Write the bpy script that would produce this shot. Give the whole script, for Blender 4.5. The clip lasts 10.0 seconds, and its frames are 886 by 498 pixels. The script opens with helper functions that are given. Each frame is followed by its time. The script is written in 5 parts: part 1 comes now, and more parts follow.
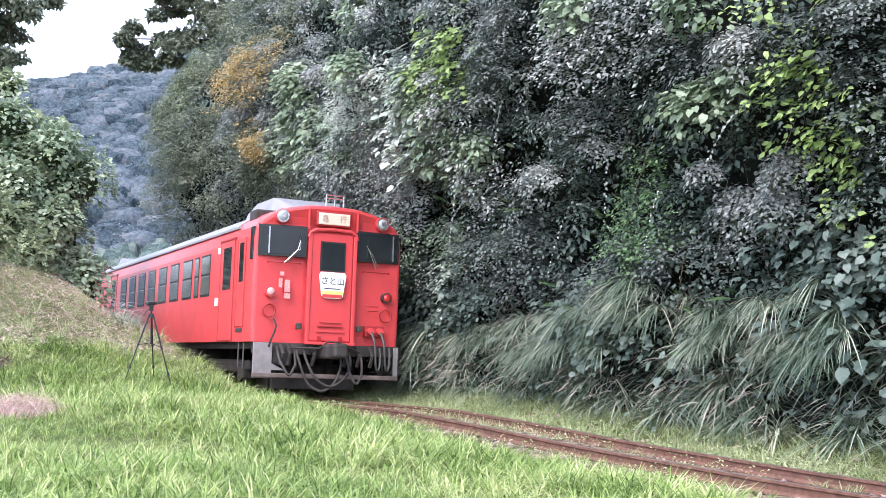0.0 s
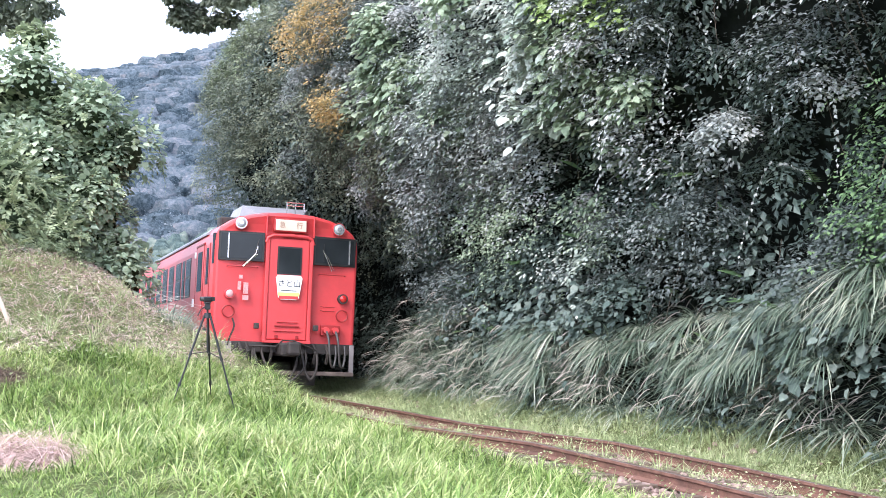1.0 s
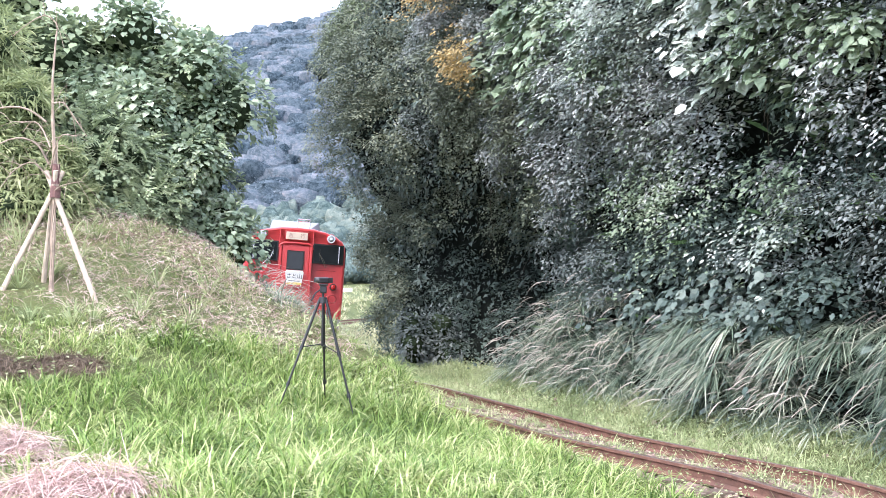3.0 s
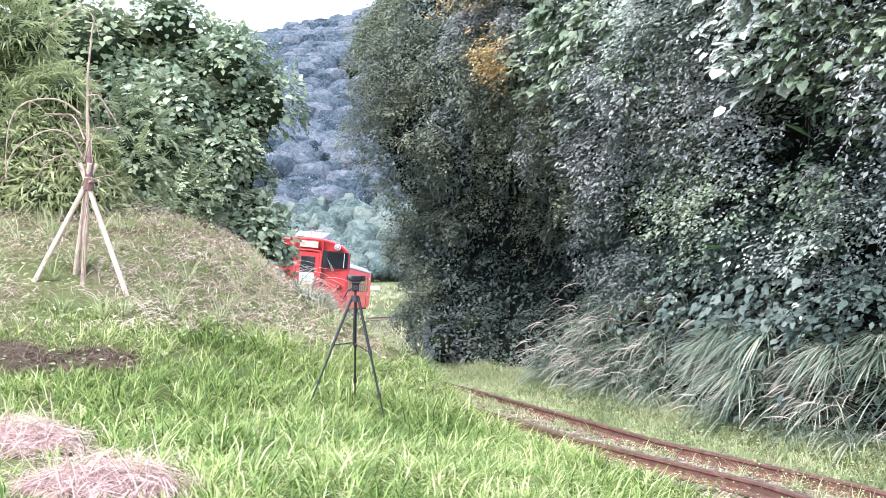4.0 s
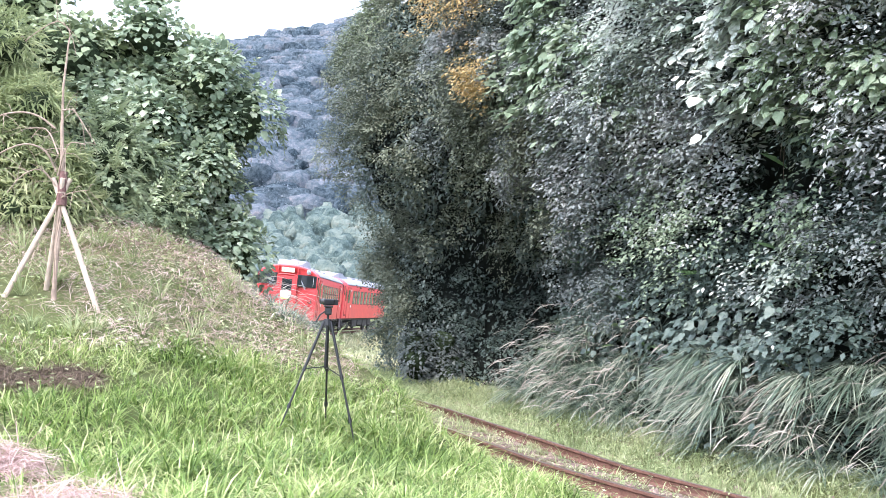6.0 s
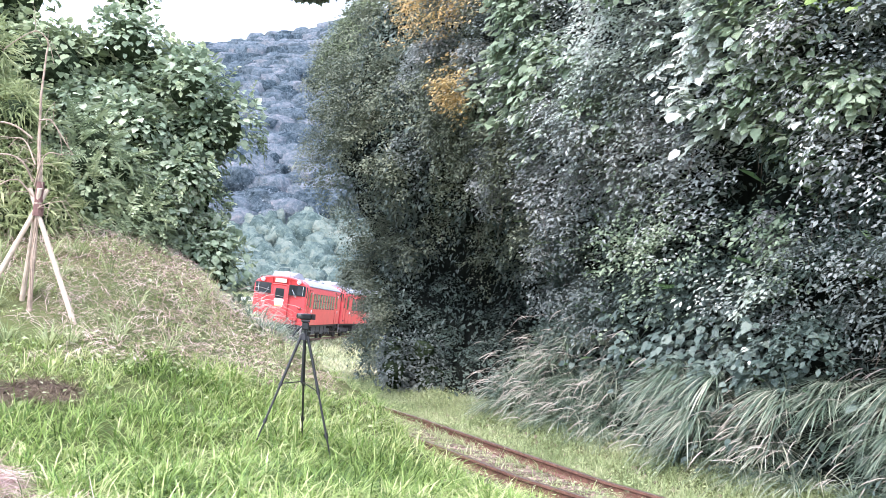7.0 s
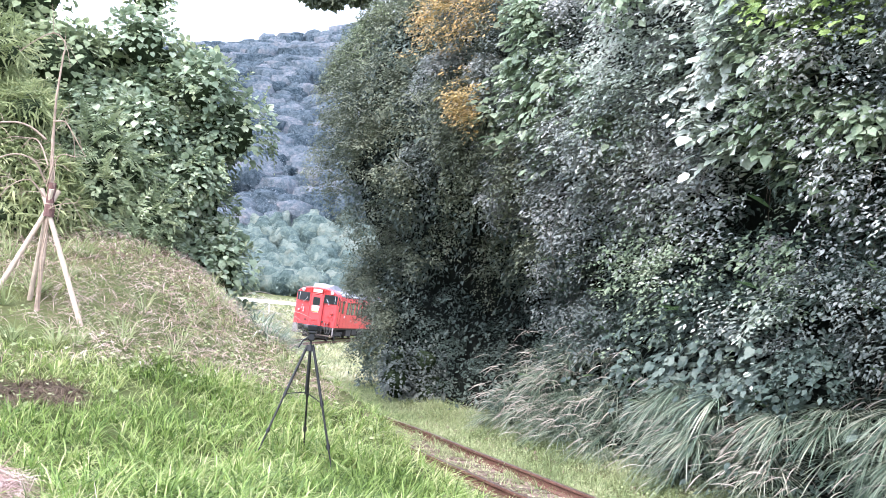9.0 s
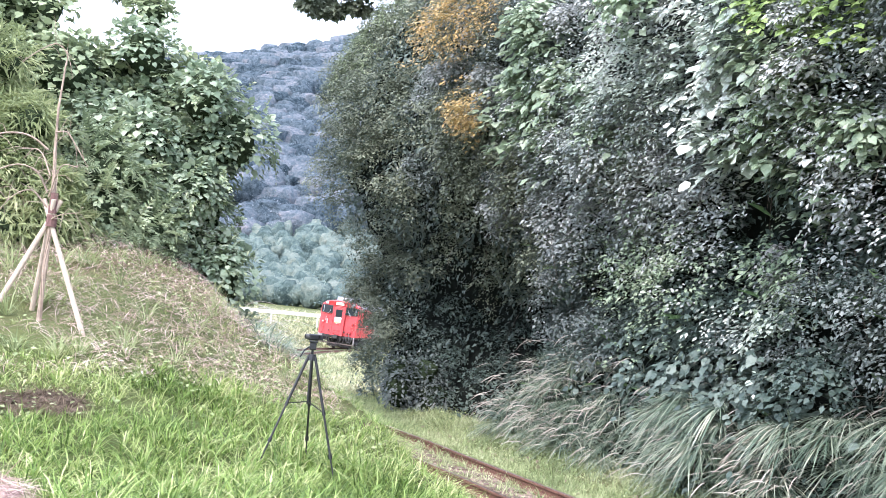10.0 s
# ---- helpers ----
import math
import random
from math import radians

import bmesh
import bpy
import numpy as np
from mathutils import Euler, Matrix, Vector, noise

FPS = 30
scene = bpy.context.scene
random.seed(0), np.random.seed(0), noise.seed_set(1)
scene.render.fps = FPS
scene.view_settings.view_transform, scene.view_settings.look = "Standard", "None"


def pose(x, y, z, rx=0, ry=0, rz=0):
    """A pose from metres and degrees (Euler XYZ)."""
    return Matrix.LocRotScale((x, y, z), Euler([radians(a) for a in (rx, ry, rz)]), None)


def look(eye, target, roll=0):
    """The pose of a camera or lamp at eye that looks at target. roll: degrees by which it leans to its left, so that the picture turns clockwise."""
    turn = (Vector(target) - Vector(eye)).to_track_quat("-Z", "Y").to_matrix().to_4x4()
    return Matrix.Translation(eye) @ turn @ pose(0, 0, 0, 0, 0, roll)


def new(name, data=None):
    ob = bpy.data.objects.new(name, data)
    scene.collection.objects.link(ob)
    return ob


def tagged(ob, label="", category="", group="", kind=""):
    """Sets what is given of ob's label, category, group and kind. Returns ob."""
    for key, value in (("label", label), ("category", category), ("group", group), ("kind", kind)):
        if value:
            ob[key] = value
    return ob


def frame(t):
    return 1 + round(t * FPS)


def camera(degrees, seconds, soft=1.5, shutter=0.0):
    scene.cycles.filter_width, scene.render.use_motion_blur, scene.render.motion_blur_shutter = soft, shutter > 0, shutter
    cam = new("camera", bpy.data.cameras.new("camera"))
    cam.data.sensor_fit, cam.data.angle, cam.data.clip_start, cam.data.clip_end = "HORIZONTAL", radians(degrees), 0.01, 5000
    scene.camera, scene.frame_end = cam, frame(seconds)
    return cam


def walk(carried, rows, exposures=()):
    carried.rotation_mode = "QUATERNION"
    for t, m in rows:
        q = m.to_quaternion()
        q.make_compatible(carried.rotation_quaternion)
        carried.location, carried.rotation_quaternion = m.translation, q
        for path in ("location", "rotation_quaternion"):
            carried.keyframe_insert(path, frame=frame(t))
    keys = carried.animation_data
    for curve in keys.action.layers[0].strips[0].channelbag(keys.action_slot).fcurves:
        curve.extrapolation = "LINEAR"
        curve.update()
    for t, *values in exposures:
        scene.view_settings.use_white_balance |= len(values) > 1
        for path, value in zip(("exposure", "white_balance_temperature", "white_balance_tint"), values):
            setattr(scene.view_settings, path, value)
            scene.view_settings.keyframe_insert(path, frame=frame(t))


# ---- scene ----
EXPO = 1.68
cam = camera(42.5, 10.0, soft=0.6, shutter=0.0)
walk(cam, [
    (0, pose(1.129, -7.292, 1.097, 93.961, 0.777, -6.943)),
    (0.5, pose(0.792, -4.871, 1.182, 93.770, 0.996, -5.593)),
    (1, pose(0.472, -2.660, 1.277, 93.492, 0.758, -4.503)),
    (1.5, pose(0.292, -1.401, 1.302, 93.160, 0.561, -2.798)),
    (2, pose(0.185, -0.570, 1.362, 92.707, 0.231, -1.186)),
    (2.5, pose(0.089, -0.209, 1.451, 92.194, -0.261, -0.181)),
    (3, pose(0.058, -0.079, 1.460, 92.077, -0.763, 0.694)),
    (4.5, pose(-0.028, 0.073, 1.473, 91.978, -2.154, 2.303)),
    (5, pose(-0.027, 0.087, 1.476, 92.126, -2.522, 1.988)),
    (5.5, pose(-0.009, 0.071, 1.538, 92.345, -2.804, 1.431)),
    (7, pose(0.047, 0.064, 1.715, 92.867, -3.264, -0.089)),
    (7.5, pose(0.045, 0.059, 1.743, 92.940, -3.674, -0.303)),
    (8, pose(0.038, 0.034, 1.761, 93.204, -4.206, -0.034)),
    (8.5, pose(0.019, 0.013, 1.788, 93.178, -4.833, -0.129)),
    (9, pose(-0.000, 0.000, 1.800, 93.200, -5.300, -0.000)),
    (9.5, pose(0.003, -0.016, 1.797, 93.419, -5.390, 0.108)),
    (10, pose(0.006, -0.016, 1.796, 93.667, -5.174, 0.108)),
], exposures=[(0.0, EXPO - 0.3), (1.0, EXPO - 0.13), (2.5, EXPO), (10.0, EXPO)])

# ---- world and sun ----
world = bpy.data.worlds.new("world")
scene.world = world
world.use_nodes = True
wn, wl = world.node_tree.nodes, world.node_tree.links
wn.clear()
sky = wn.new("ShaderNodeTexSky")
sky.sky_type = "NISHITA"
sky.sun_disc = False
sky.sun_elevation, sky.sun_rotation = radians(48), radians(216)
sky.dust_density, sky.air_density = 4.0, 1.0
cloud = wn.new("ShaderNodeMixRGB")
cloud.inputs[0].default_value = 0.72
cloud.inputs[2].default_value = (8.9, 9.9, 13.0, 1)
wl.new(sky.outputs[0], cloud.inputs[1])
back = wn.new("ShaderNodeBackground")
back.inputs[1].default_value = 0.15
wl.new(cloud.outputs[0], back.inputs[0])
wo = wn.new("ShaderNodeOutputWorld")
wl.new(back.outputs[0], wo.inputs[0])
sun = new("sun", bpy.data.lights.new("sun", "SUN"))
sun.data.energy, sun.data.angle, sun.data.color = 1.3, radians(30), (1.0, 0.95, 0.88)
sun.matrix_world = look((-32, -44, 60), (0, 0, 0))


# ---- materials ----
def tree(name):
    m = bpy.data.materials.new(name)
    m.use_nodes = True
    n, l = m.node_tree.nodes, m.node_tree.links
    return m, n, l, n["Principled BSDF"]


def ramp(n, l, src, stops):
    r = n.new("ShaderNodeValToRGB")
    e = r.color_ramp.elements
    while len(e) < len(stops):
        e.new(0.5)
    for k, (p, c) in zip(e, stops):
        k.position, k.color = p, (*c, 1)
    l.new(src, r.inputs[0])
    return r.outputs[0]


def noise_out(n, l, scale, detail=4.0, coords=None, rough=0.6):
    t = n.new("ShaderNodeTexNoise")
    t.inputs["Scale"].default_value, t.inputs["Detail"].default_value = scale, detail
    t.inputs["Roughness"].default_value = rough
    if coords is not None:
        l.new(coords, t.inputs["Vector"])
    return t.outputs["Fac"]


def bump(n, l, b, src, strength, dist=0.02):
    k = n.new("ShaderNodeBump")
    k.inputs["Strength"].default_value, k.inputs["Distance"].default_value = strength, dist
    l.new(src, k.inputs["Height"])
    l.new(k.outputs[0], b.inputs["Normal"])


def place_coords(n):
    return n.new("ShaderNodeTexCoord").outputs["Object"]


def leaf_material(name, stops, patch=0.6, rough=0.45, spec=0.5, thin=0.25, mixed=0.5):
    """Leaves: each leaf takes its own shade, patches of plants take another."""
    m, n, l, b = tree(name)
    geo = n.new("ShaderNodeNewGeometry")
    big = noise_out(n, l, patch, 3.0, place_coords(n))
    mix = n.new("ShaderNodeMath")
    mix.operation = "MULTIPLY_ADD"
    l.new(geo.outputs["Random Per Island"], mix.inputs[0])
    mix.inputs[1].default_value = mixed
    sub = n.new("ShaderNodeMath")
    sub.operation = "MULTIPLY_ADD"
    l.new(big, sub.inputs[0])
    sub.inputs[1].default_value, sub.inputs[2].default_value = 1.6, -0.3 - mixed / 2
    l.new(sub.outputs[0], mix.inputs[2])
    col = ramp(n, l, mix.outputs[0], stops)
    l.new(col, b.inputs["Base Color"])
    b.inputs["Roughness"].default_value = rough
    b.inputs["Specular IOR Level"].default_value = spec
    tr = n.new("ShaderNodeBsdfTranslucent")
    l.new(col, tr.inputs[0])
    ms = n.new("ShaderNodeMixShader")
    ms.inputs[0].default_value = thin
    l.new(b.outputs[0], ms.inputs[1])
    l.new(tr.outputs[0], ms.inputs[2])
    l.new(ms.outputs[0], n["Material Output"].inputs[0])
    return m


def plain_material(name, color, rough=0.5, metal=0.0, vary=0.15, scale=6.0, relief=0.0, spec=0.5, dirt=None):
    """A painted, metal or rough surface with grain at two scales."""
    m, n, l, b = tree(name)
    co = place_coords(n)
    a = noise_out(n, l, scale, 5.0, co)
    lo = [c * (1 - vary) for c in color]
    hi = [min(1, c * (1 + vary)) for c in color]
    col = ramp(n, l, a, [(0.3, lo), (0.7, hi)])
    if dirt:
        d = noise_out(n, l, scale * 0.23, 6.0, co, 0.7)
        mask = ramp(n, l, d, [(0.52, (0, 0, 0)), (0.72, (1, 1, 1))])
        mx = n.new("ShaderNodeMixRGB")
        l.new(mask, mx.inputs[0])
        l.new(col, mx.inputs[1])
        mx.inputs[2].default_value = (*dirt, 1)
        col = mx.outputs[0]
    l.new(col, b.inputs["Base Color"])
    b.inputs["Roughness"].default_value, b.inputs["Metallic"].default_value = rough, metal
    b.inputs["Specular IOR Level"].default_value = spec
    if relief:
        bump(n, l, b, noise_out(n, l, scale * 5, 5.0, co), relief)
    return m


M_SHRUB = leaf_material("shrub_leaf", [(0.0, (0.034, 0.046, 0.044)), (0.4, (0.110, 0.136, 0.130)), (0.75, (0.240, 0.266, 0.258)), (1.0, (0.38, 0.385, 0.38))], 0.7, 0.52, 0.35, 0.2, 0.3)
M_OAK = leaf_material("oak_leaf", [(0.0, (0.045, 0.060, 0.043)), (0.45, (0.150, 0.175, 0.126)), (0.8, (0.275, 0.300, 0.218)), (1.0, (0.44, 0.44, 0.33))], 0.5, 0.52, 0.3, 0.2, 0.32)
M_SPRAY = leaf_material("spray_leaf", [(0.0, (0.150, 0.182, 0.176)), (0.45, (0.350, 0.378, 0.370)), (0.8, (0.540, 0.540, 0.535)), (1.0, (0.70, 0.65, 0.68))], 0.8, 0.5, 0.35, 0.25, 0.3)
M_KUDZU = leaf_material("kudzu_leaf", [(0.0, (0.115, 0.165, 0.110)), (0.5, (0.275, 0.350, 0.240)), (1.0, (0.49, 0.54, 0.41))], 0.9, 0.5, 0.3, 0.3, 0.6)
M_PALE = leaf_material("pale_leaf", [(0.0, (0.280, 0.345, 0.295)), (0.5, (0.480, 0.535, 0.475)), (1.0, (0.70, 0.70, 0.67))], 1.0, 0.48, 0.4, 0.3, 0.35)
M_AUTUMN = leaf_material("autumn_leaf", [(0.0, (0.209, 0.179, 0.086)), (0.5, (0.460, 0.336, 0.148)), (1.0, (0.606, 0.399, 0.185))], 1.2, 0.5, 0.4, 0.3)
M_LIME = leaf_material("lime_leaf", [(0.0, (0.16, 0.24, 0.07)), (0.6, (0.32, 0.43, 0.16)), (1.0, (0.46, 0.55, 0.26))], 1.2, 0.45, 0.5, 0.35)
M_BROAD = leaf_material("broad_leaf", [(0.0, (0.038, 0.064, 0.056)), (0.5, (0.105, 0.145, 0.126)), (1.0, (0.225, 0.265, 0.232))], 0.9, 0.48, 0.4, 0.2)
M_LEFT = leaf_material("bush_leaf", [(0.0, (0.100, 0.135, 0.078)), (0.45, (0.260, 0.320, 0.190)), (0.8, (0.430, 0.485, 0.300)), (1.0, (0.58, 0.62, 0.42))], 0.6, 0.52, 0.3, 0.3, 0.6)
M_BAMBOO = leaf_material("bamboo_grass_leaf", [(0.0, (0.120, 0.155, 0.075)), (0.5, (0.310, 0.360, 0.180)), (1.0, (0.55, 0.56, 0.34))], 0.5, 0.55, 0.25, 0.35, 0.6)
M_GRASS = leaf_material("grass_blade", [(0.0, (0.065, 0.115, 0.028)), (0.3, (0.185, 0.285, 0.075)), (0.7, (0.365, 0.470, 0.155)), (1.0, (0.61, 0.62, 0.33))], 0.8, 0.5, 0.25, 0.35, 1.1)
M_VERGE = leaf_material("verge_grass", [(0.0, (0.185, 0.240, 0.115)), (0.5, (0.390, 0.455, 0.235)), (1.0, (0.60, 0.60, 0.39))], 0.9, 0.6, 0.15, 0.3, 0.7)
M_PAMPAS = leaf_material("pampas_blade", [(0.0, (0.070, 0.112, 0.082)), (0.5, (0.215, 0.285, 0.215)), (0.85, (0.47, 0.51, 0.405)), (1.0, (0.72, 0.69, 0.58))], 1.0, 0.45, 0.4, 0.3, 0.9)
M_PLUME = leaf_material("pampas_plume", [(0.0, (0.36, 0.315, 0.28)), (0.6, (0.54, 0.475, 0.43)), (1.0, (0.68, 0.61, 0.56))], 1.0, 0.7, 0.2, 0.3)
M_STRAW = leaf_material("dry_straw", [(0.0, (0.30, 0.185, 0.165)), (0.5, (0.60, 0.43, 0.395)), (1.0, (0.80, 0.64, 0.60))], 1.5, 0.7, 0.15, 0.2, 0.8)
M_OLDSTRAW = leaf_material("rotting_straw", [(0.0, (0.055, 0.038, 0.028)), (0.5, (0.16, 0.115, 0.085)), (1.0, (0.33, 0.25, 0.19))], 2.0, 0.75, 0.2, 0.1, 0.9)
M_FERN = leaf_material("fern_leaf", [(0.0, (0.075, 0.138, 0.063)), (0.5, (0.149, 0.250, 0.114)), (1.0, (0.267, 0.375, 0.189))], 1.0, 0.45, 0.5, 0.3)
M_RED = plain_material("red_paint", (0.60, 0.058, 0.064), 0.38, 0.0, 0.1, 2.2, 0.03, 0.45, (0.47, 0.058, 0.06))
M_REDDK = plain_material("red_seam", (0.3, 0.02, 0.022), 0.5, 0, 0.1, 4)
M_ROOF = plain_material("roof_grey_paint", (0.24, 0.24, 0.27), 0.5, 0.1, 0.15, 1.5, 0.05, 0.4, (0.22, 0.21, 0.22))
M_SKIRT = plain_material("skirt_grey_paint", (0.24, 0.215, 0.22), 0.55, 0.1, 0.3, 3, 0.05, 0.4, (0.16, 0.12, 0.11))
M_UNDER = plain_material("underframe_grime", (0.045, 0.038, 0.036), 0.7, 0.2, 0.4, 5, 0.3)
# greyish olive puts the mirrored greenery into the pane colour
M_SIDEGLASS = plain_material("side_glass_reflection", (0.085, 0.088, 0.078), 0.16, 0.0, 0.4, 1.4, 0, 0.4)
M_GRIMY = plain_material("grimy_grey_paint", (0.15, 0.115, 0.105), 0.7, 0.1, 0.35, 5, 0.2, 0.3, (0.07, 0.05, 0.045))
M_GLASS = plain_material("dark_cab_glass", (0.02, 0.024, 0.027), 0.06, 0.0, 0.3, 1.0, 0, 0.22)
M_RUBBER = plain_material("black_rubber", (0.014, 0.014, 0.015), 0.55, 0, 0.2, 10)
M_CHROME = plain_material("bright_metal", (0.6, 0.6, 0.62), 0.25, 0.9, 0.1, 10)
M_PINK = plain_material("pink_lamp_lens", (0.72, 0.36, 0.36), 0.15, 0, 0.1, 10, 0, 0.8)
M_LENS = plain_material("lamp_lens", (0.34, 0.34, 0.36), 0.08, 0.0, 0.1, 10, 0, 0.8)
M_WHITE = plain_material("white_enamel", (0.82, 0.81, 0.82), 0.35, 0, 0.04, 3)
M_CREAM = plain_material("cream_sign", (0.66, 0.54, 0.44), 0.3, 0, 0.12, 3)
M_YELLOW = plain_material("yellow_enamel", (0.85, 0.62, 0.2), 0.4, 0, 0.08, 3)
M_INK = plain_material("dark_ink", (0.03, 0.03, 0.05), 0.5, 0, 0.1, 10)
M_FAINT = plain_material("faint_lettering", (0.42, 0.24, 0.18), 0.5, 0, 0.2, 10)
M_PALEINK = plain_material("worn_white_marking", (0.68, 0.3, 0.3), 0.5, 0, 0.35, 30)
M_TAIL = plain_material("red_lamp", (0.5, 0.02, 0.02), 0.12, 0, 0.1, 10, 0, 0.8)
M_RUST = plain_material("rusty_rail", (0.165, 0.085, 0.065), 0.75, 0.15, 0.35, 12, 0.3, 0.3, (0.10, 0.055, 0.045))
M_SHINE = plain_material("worn_rail_head", (0.28, 0.2, 0.17), 0.35, 0.7, 0.2, 9)
M_SLEEPER = plain_material("weathered_sleeper", (0.13, 0.095, 0.075), 0.85, 0, 0.35, 8, 0.5, 0.3)
M_BALLAST = plain_material("ballast_stone", (0.29, 0.21, 0.185), 0.9, 0, 0.4, 9, 0.4, 0.15, (0.17, 0.12, 0.1))
M_BED = plain_material("gravelly_soil", (0.27, 0.195, 0.17), 0.95, 0, 0.45, 11, 0.6, 0.2, (0.13, 0.11, 0.07))
M_BARK = plain_material("bark", (0.09, 0.07, 0.055), 0.85, 0, 0.4, 9, 0.6, 0.3)
M_TWIG = plain_material("pale_twig", (0.34, 0.26, 0.21), 0.8, 0, 0.3, 14, 0.3, 0.3)
M_STAKE = plain_material("stake_wood", (0.5, 0.4, 0.33), 0.75, 0, 0.2, 10, 0.3, 0.3)
M_TIE = plain_material("hemp_tie", (0.16, 0.09, 0.085), 0.9, 0, 0.3, 30, 0.5, 0.2)
M_BLACK = plain_material("black_anodised", (0.02, 0.02, 0.022), 0.35, 0.3, 0.2, 20)
M_GREYPL = plain_material("grey_plastic", (0.075, 0.07, 0.07), 0.4, 0.1, 0.1, 20)
# near-black earth: the shade behind the plants is put into its colour
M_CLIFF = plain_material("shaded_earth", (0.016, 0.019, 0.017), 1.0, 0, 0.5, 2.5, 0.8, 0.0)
# dark green that paints the shade inside the bushes
M_INSIDE = plain_material("inner_shade", (0.045, 0.062, 0.036), 1.0, 0, 0.7, 14, 0.9, 0.0)
# far hill leaves: the bluish haze of distance is put into these colours
M_HILL = leaf_material("hazed_hill_canopy", [(0.0, (0.075, 0.110, 0.130)), (0.5, (0.160, 0.200, 0.230)), (1.0, (0.275, 0.300, 0.330))], 0.12, 1.0, 0.0, 0.0, 0.5)
M_HILLLOW = leaf_material("hazed_hill_kudzu", [(0.0, (0.12, 0.175, 0.165)), (0.5, (0.215, 0.285, 0.260)), (1.0, (0.325, 0.375, 0.335))], 0.2, 1.0, 0.0, 0.0, 0.3)
# dark blue ground: shade and haze between the crowns, put into the colour
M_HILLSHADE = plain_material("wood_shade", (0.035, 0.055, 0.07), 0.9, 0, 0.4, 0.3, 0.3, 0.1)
M_CUT = leaf_material("mown_grass", [(0.0, (0.185, 0.230, 0.085)), (0.5, (0.370, 0.430, 0.185)), (1.0, (0.58, 0.58, 0.33))], 0.9, 0.6, 0.15, 0.3, 0.8)
M_FIELDGRASS = leaf_material("field_grass", [(0.0, (0.230, 0.250, 0.140)), (0.5, (0.405, 0.413, 0.228)), (1.0, (0.621, 0.525, 0.385))], 0.15, 0.6, 0.3, 0.3)


def canopy_material(name, stops):
    """Far woods: every crown its own shade, broken by leaf masses with deep relief."""
    m, n, l, b = tree(name)
    co = place_coords(n)
    geo = n.new("ShaderNodeNewGeometry")
    fine = noise_out(n, l, 0.85, 6.0, co, 0.8)
    add = n.new("ShaderNodeMath")
    add.operation = "MULTIPLY_ADD"
    l.new(geo.outputs["Random Per Island"], add.inputs[0])
    add.inputs[1].default_value = 0.55
    sub = n.new("ShaderNodeMath")
    sub.operation = "MULTIPLY_ADD"
    l.new(fine, sub.inputs[0])
    sub.inputs[1].default_value, sub.inputs[2].default_value = 2.2, -0.95
    l.new(sub.outputs[0], add.inputs[2])
    l.new(ramp(n, l, add.outputs[0], stops), b.inputs["Base Color"])
    b.inputs["Roughness"].default_value = 0.95
    b.inputs["Specular IOR Level"].default_value = 0.08
    bump(n, l, b, fine, 1.0, 1.6)
    return m


# blue haze and dark gaps between leaf masses are painted into these stops
M_WOODS = canopy_material("hazed_far_woods", [(0.0, (0.028, 0.048, 0.064)), (0.4, (0.115, 0.152, 0.182)), (0.75, (0.215, 0.240, 0.275)), (1.0, (0.35, 0.315, 0.325))])
M_KUDZUHILL = canopy_material("hazed_far_kudzu", [(0.0, (0.075, 0.115, 0.115)), (0.4, (0.175, 0.235, 0.215)), (0.75, (0.285, 0.330, 0.285)), (1.0, (0.38, 0.39, 0.33))])


def ground_material():
    m, n, l, b = tree("ground_soil_and_turf")
    co = place_coords(n)
    big = noise_out(n, l, 0.35, 5.0, co)
    fine = noise_out(n, l, 9.0, 6.0, co, 0.75)
    turf = ramp(n, l, big, [(0.3, (0.05, 0.085, 0.022)), (0.5, (0.095, 0.13, 0.04)), (0.68, (0.15, 0.14, 0.07))])
    soil = ramp(n, l, fine, [(0.3, (0.045, 0.038, 0.024)), (0.55, (0.10, 0.095, 0.045)), (0.75, (0.19, 0.17, 0.085))])
    mx = n.new("ShaderNodeMixRGB")
    mx.inputs[0].default_value = 0.5
    l.new(turf, mx.inputs[1])
    l.new(soil, mx.inputs[2])
    l.new(mx.outputs[0], b.inputs["Base Color"])
    b.inputs["Roughness"].default_value = 0.9
    b.inputs["Specular IOR Level"].default_value = 0.2
    bump(n, l, b, fine, 0.6, 0.05)
    return m


M_GROUND = ground_material()

# ---- the plan: a track on a curve ----
TX, TY, TH, TK = 1.128, 13.9, radians(-21.95), 0.0074
CXC, CYC = TX + math.cos(TH) / TK, TY - math.sin(TH) / TK
CANT = 3.19
# near its end the track swings a little to the right of the curve
BEND_S, BEND_U = [-14, -11, -8, -6, -4, -2.5, -1, 1], [0.49, 0.49, 0.535, 0.514, 0.354, 0.129, 0.03, 0.0]


def grade(s):
    """Height of the rails along the track."""
    far = -0.0171 * s + 0.000083 * s * s - 0.009
    near = np.interp(s, [-14, -11, -8, -6, -4, -2.5, -1, 1, 5, 10], [-0.537, -0.464, -0.366, -0.259, -0.158, -0.141, -0.146, -0.119, -0.11, -0.172])
    return np.where(s < 10, near, np.where(s > 100, -0.889, far))


def track(s, u=0.0):
    """Place and heading of the track at the distance s along it, u metres to the right of its middle."""
    th = TH + TK * s
    r = 1 / TK - u - float(np.interp(s, BEND_S, BEND_U))
    return CXC - math.cos(th) * r, CYC + math.sin(th) * r, float(grade(s)), th


def along(x, y):
    vx, vy = x - CXC, y - CYC
    return (np.arctan2(vy, -vx) - TH) / TK, 1 / TK - np.hypot(vx, vy)


def smooth(a, b, x):
    t = np.clip((x - a) / (b - a), 0, 1)
    return t * t * (3 - 2 * t)


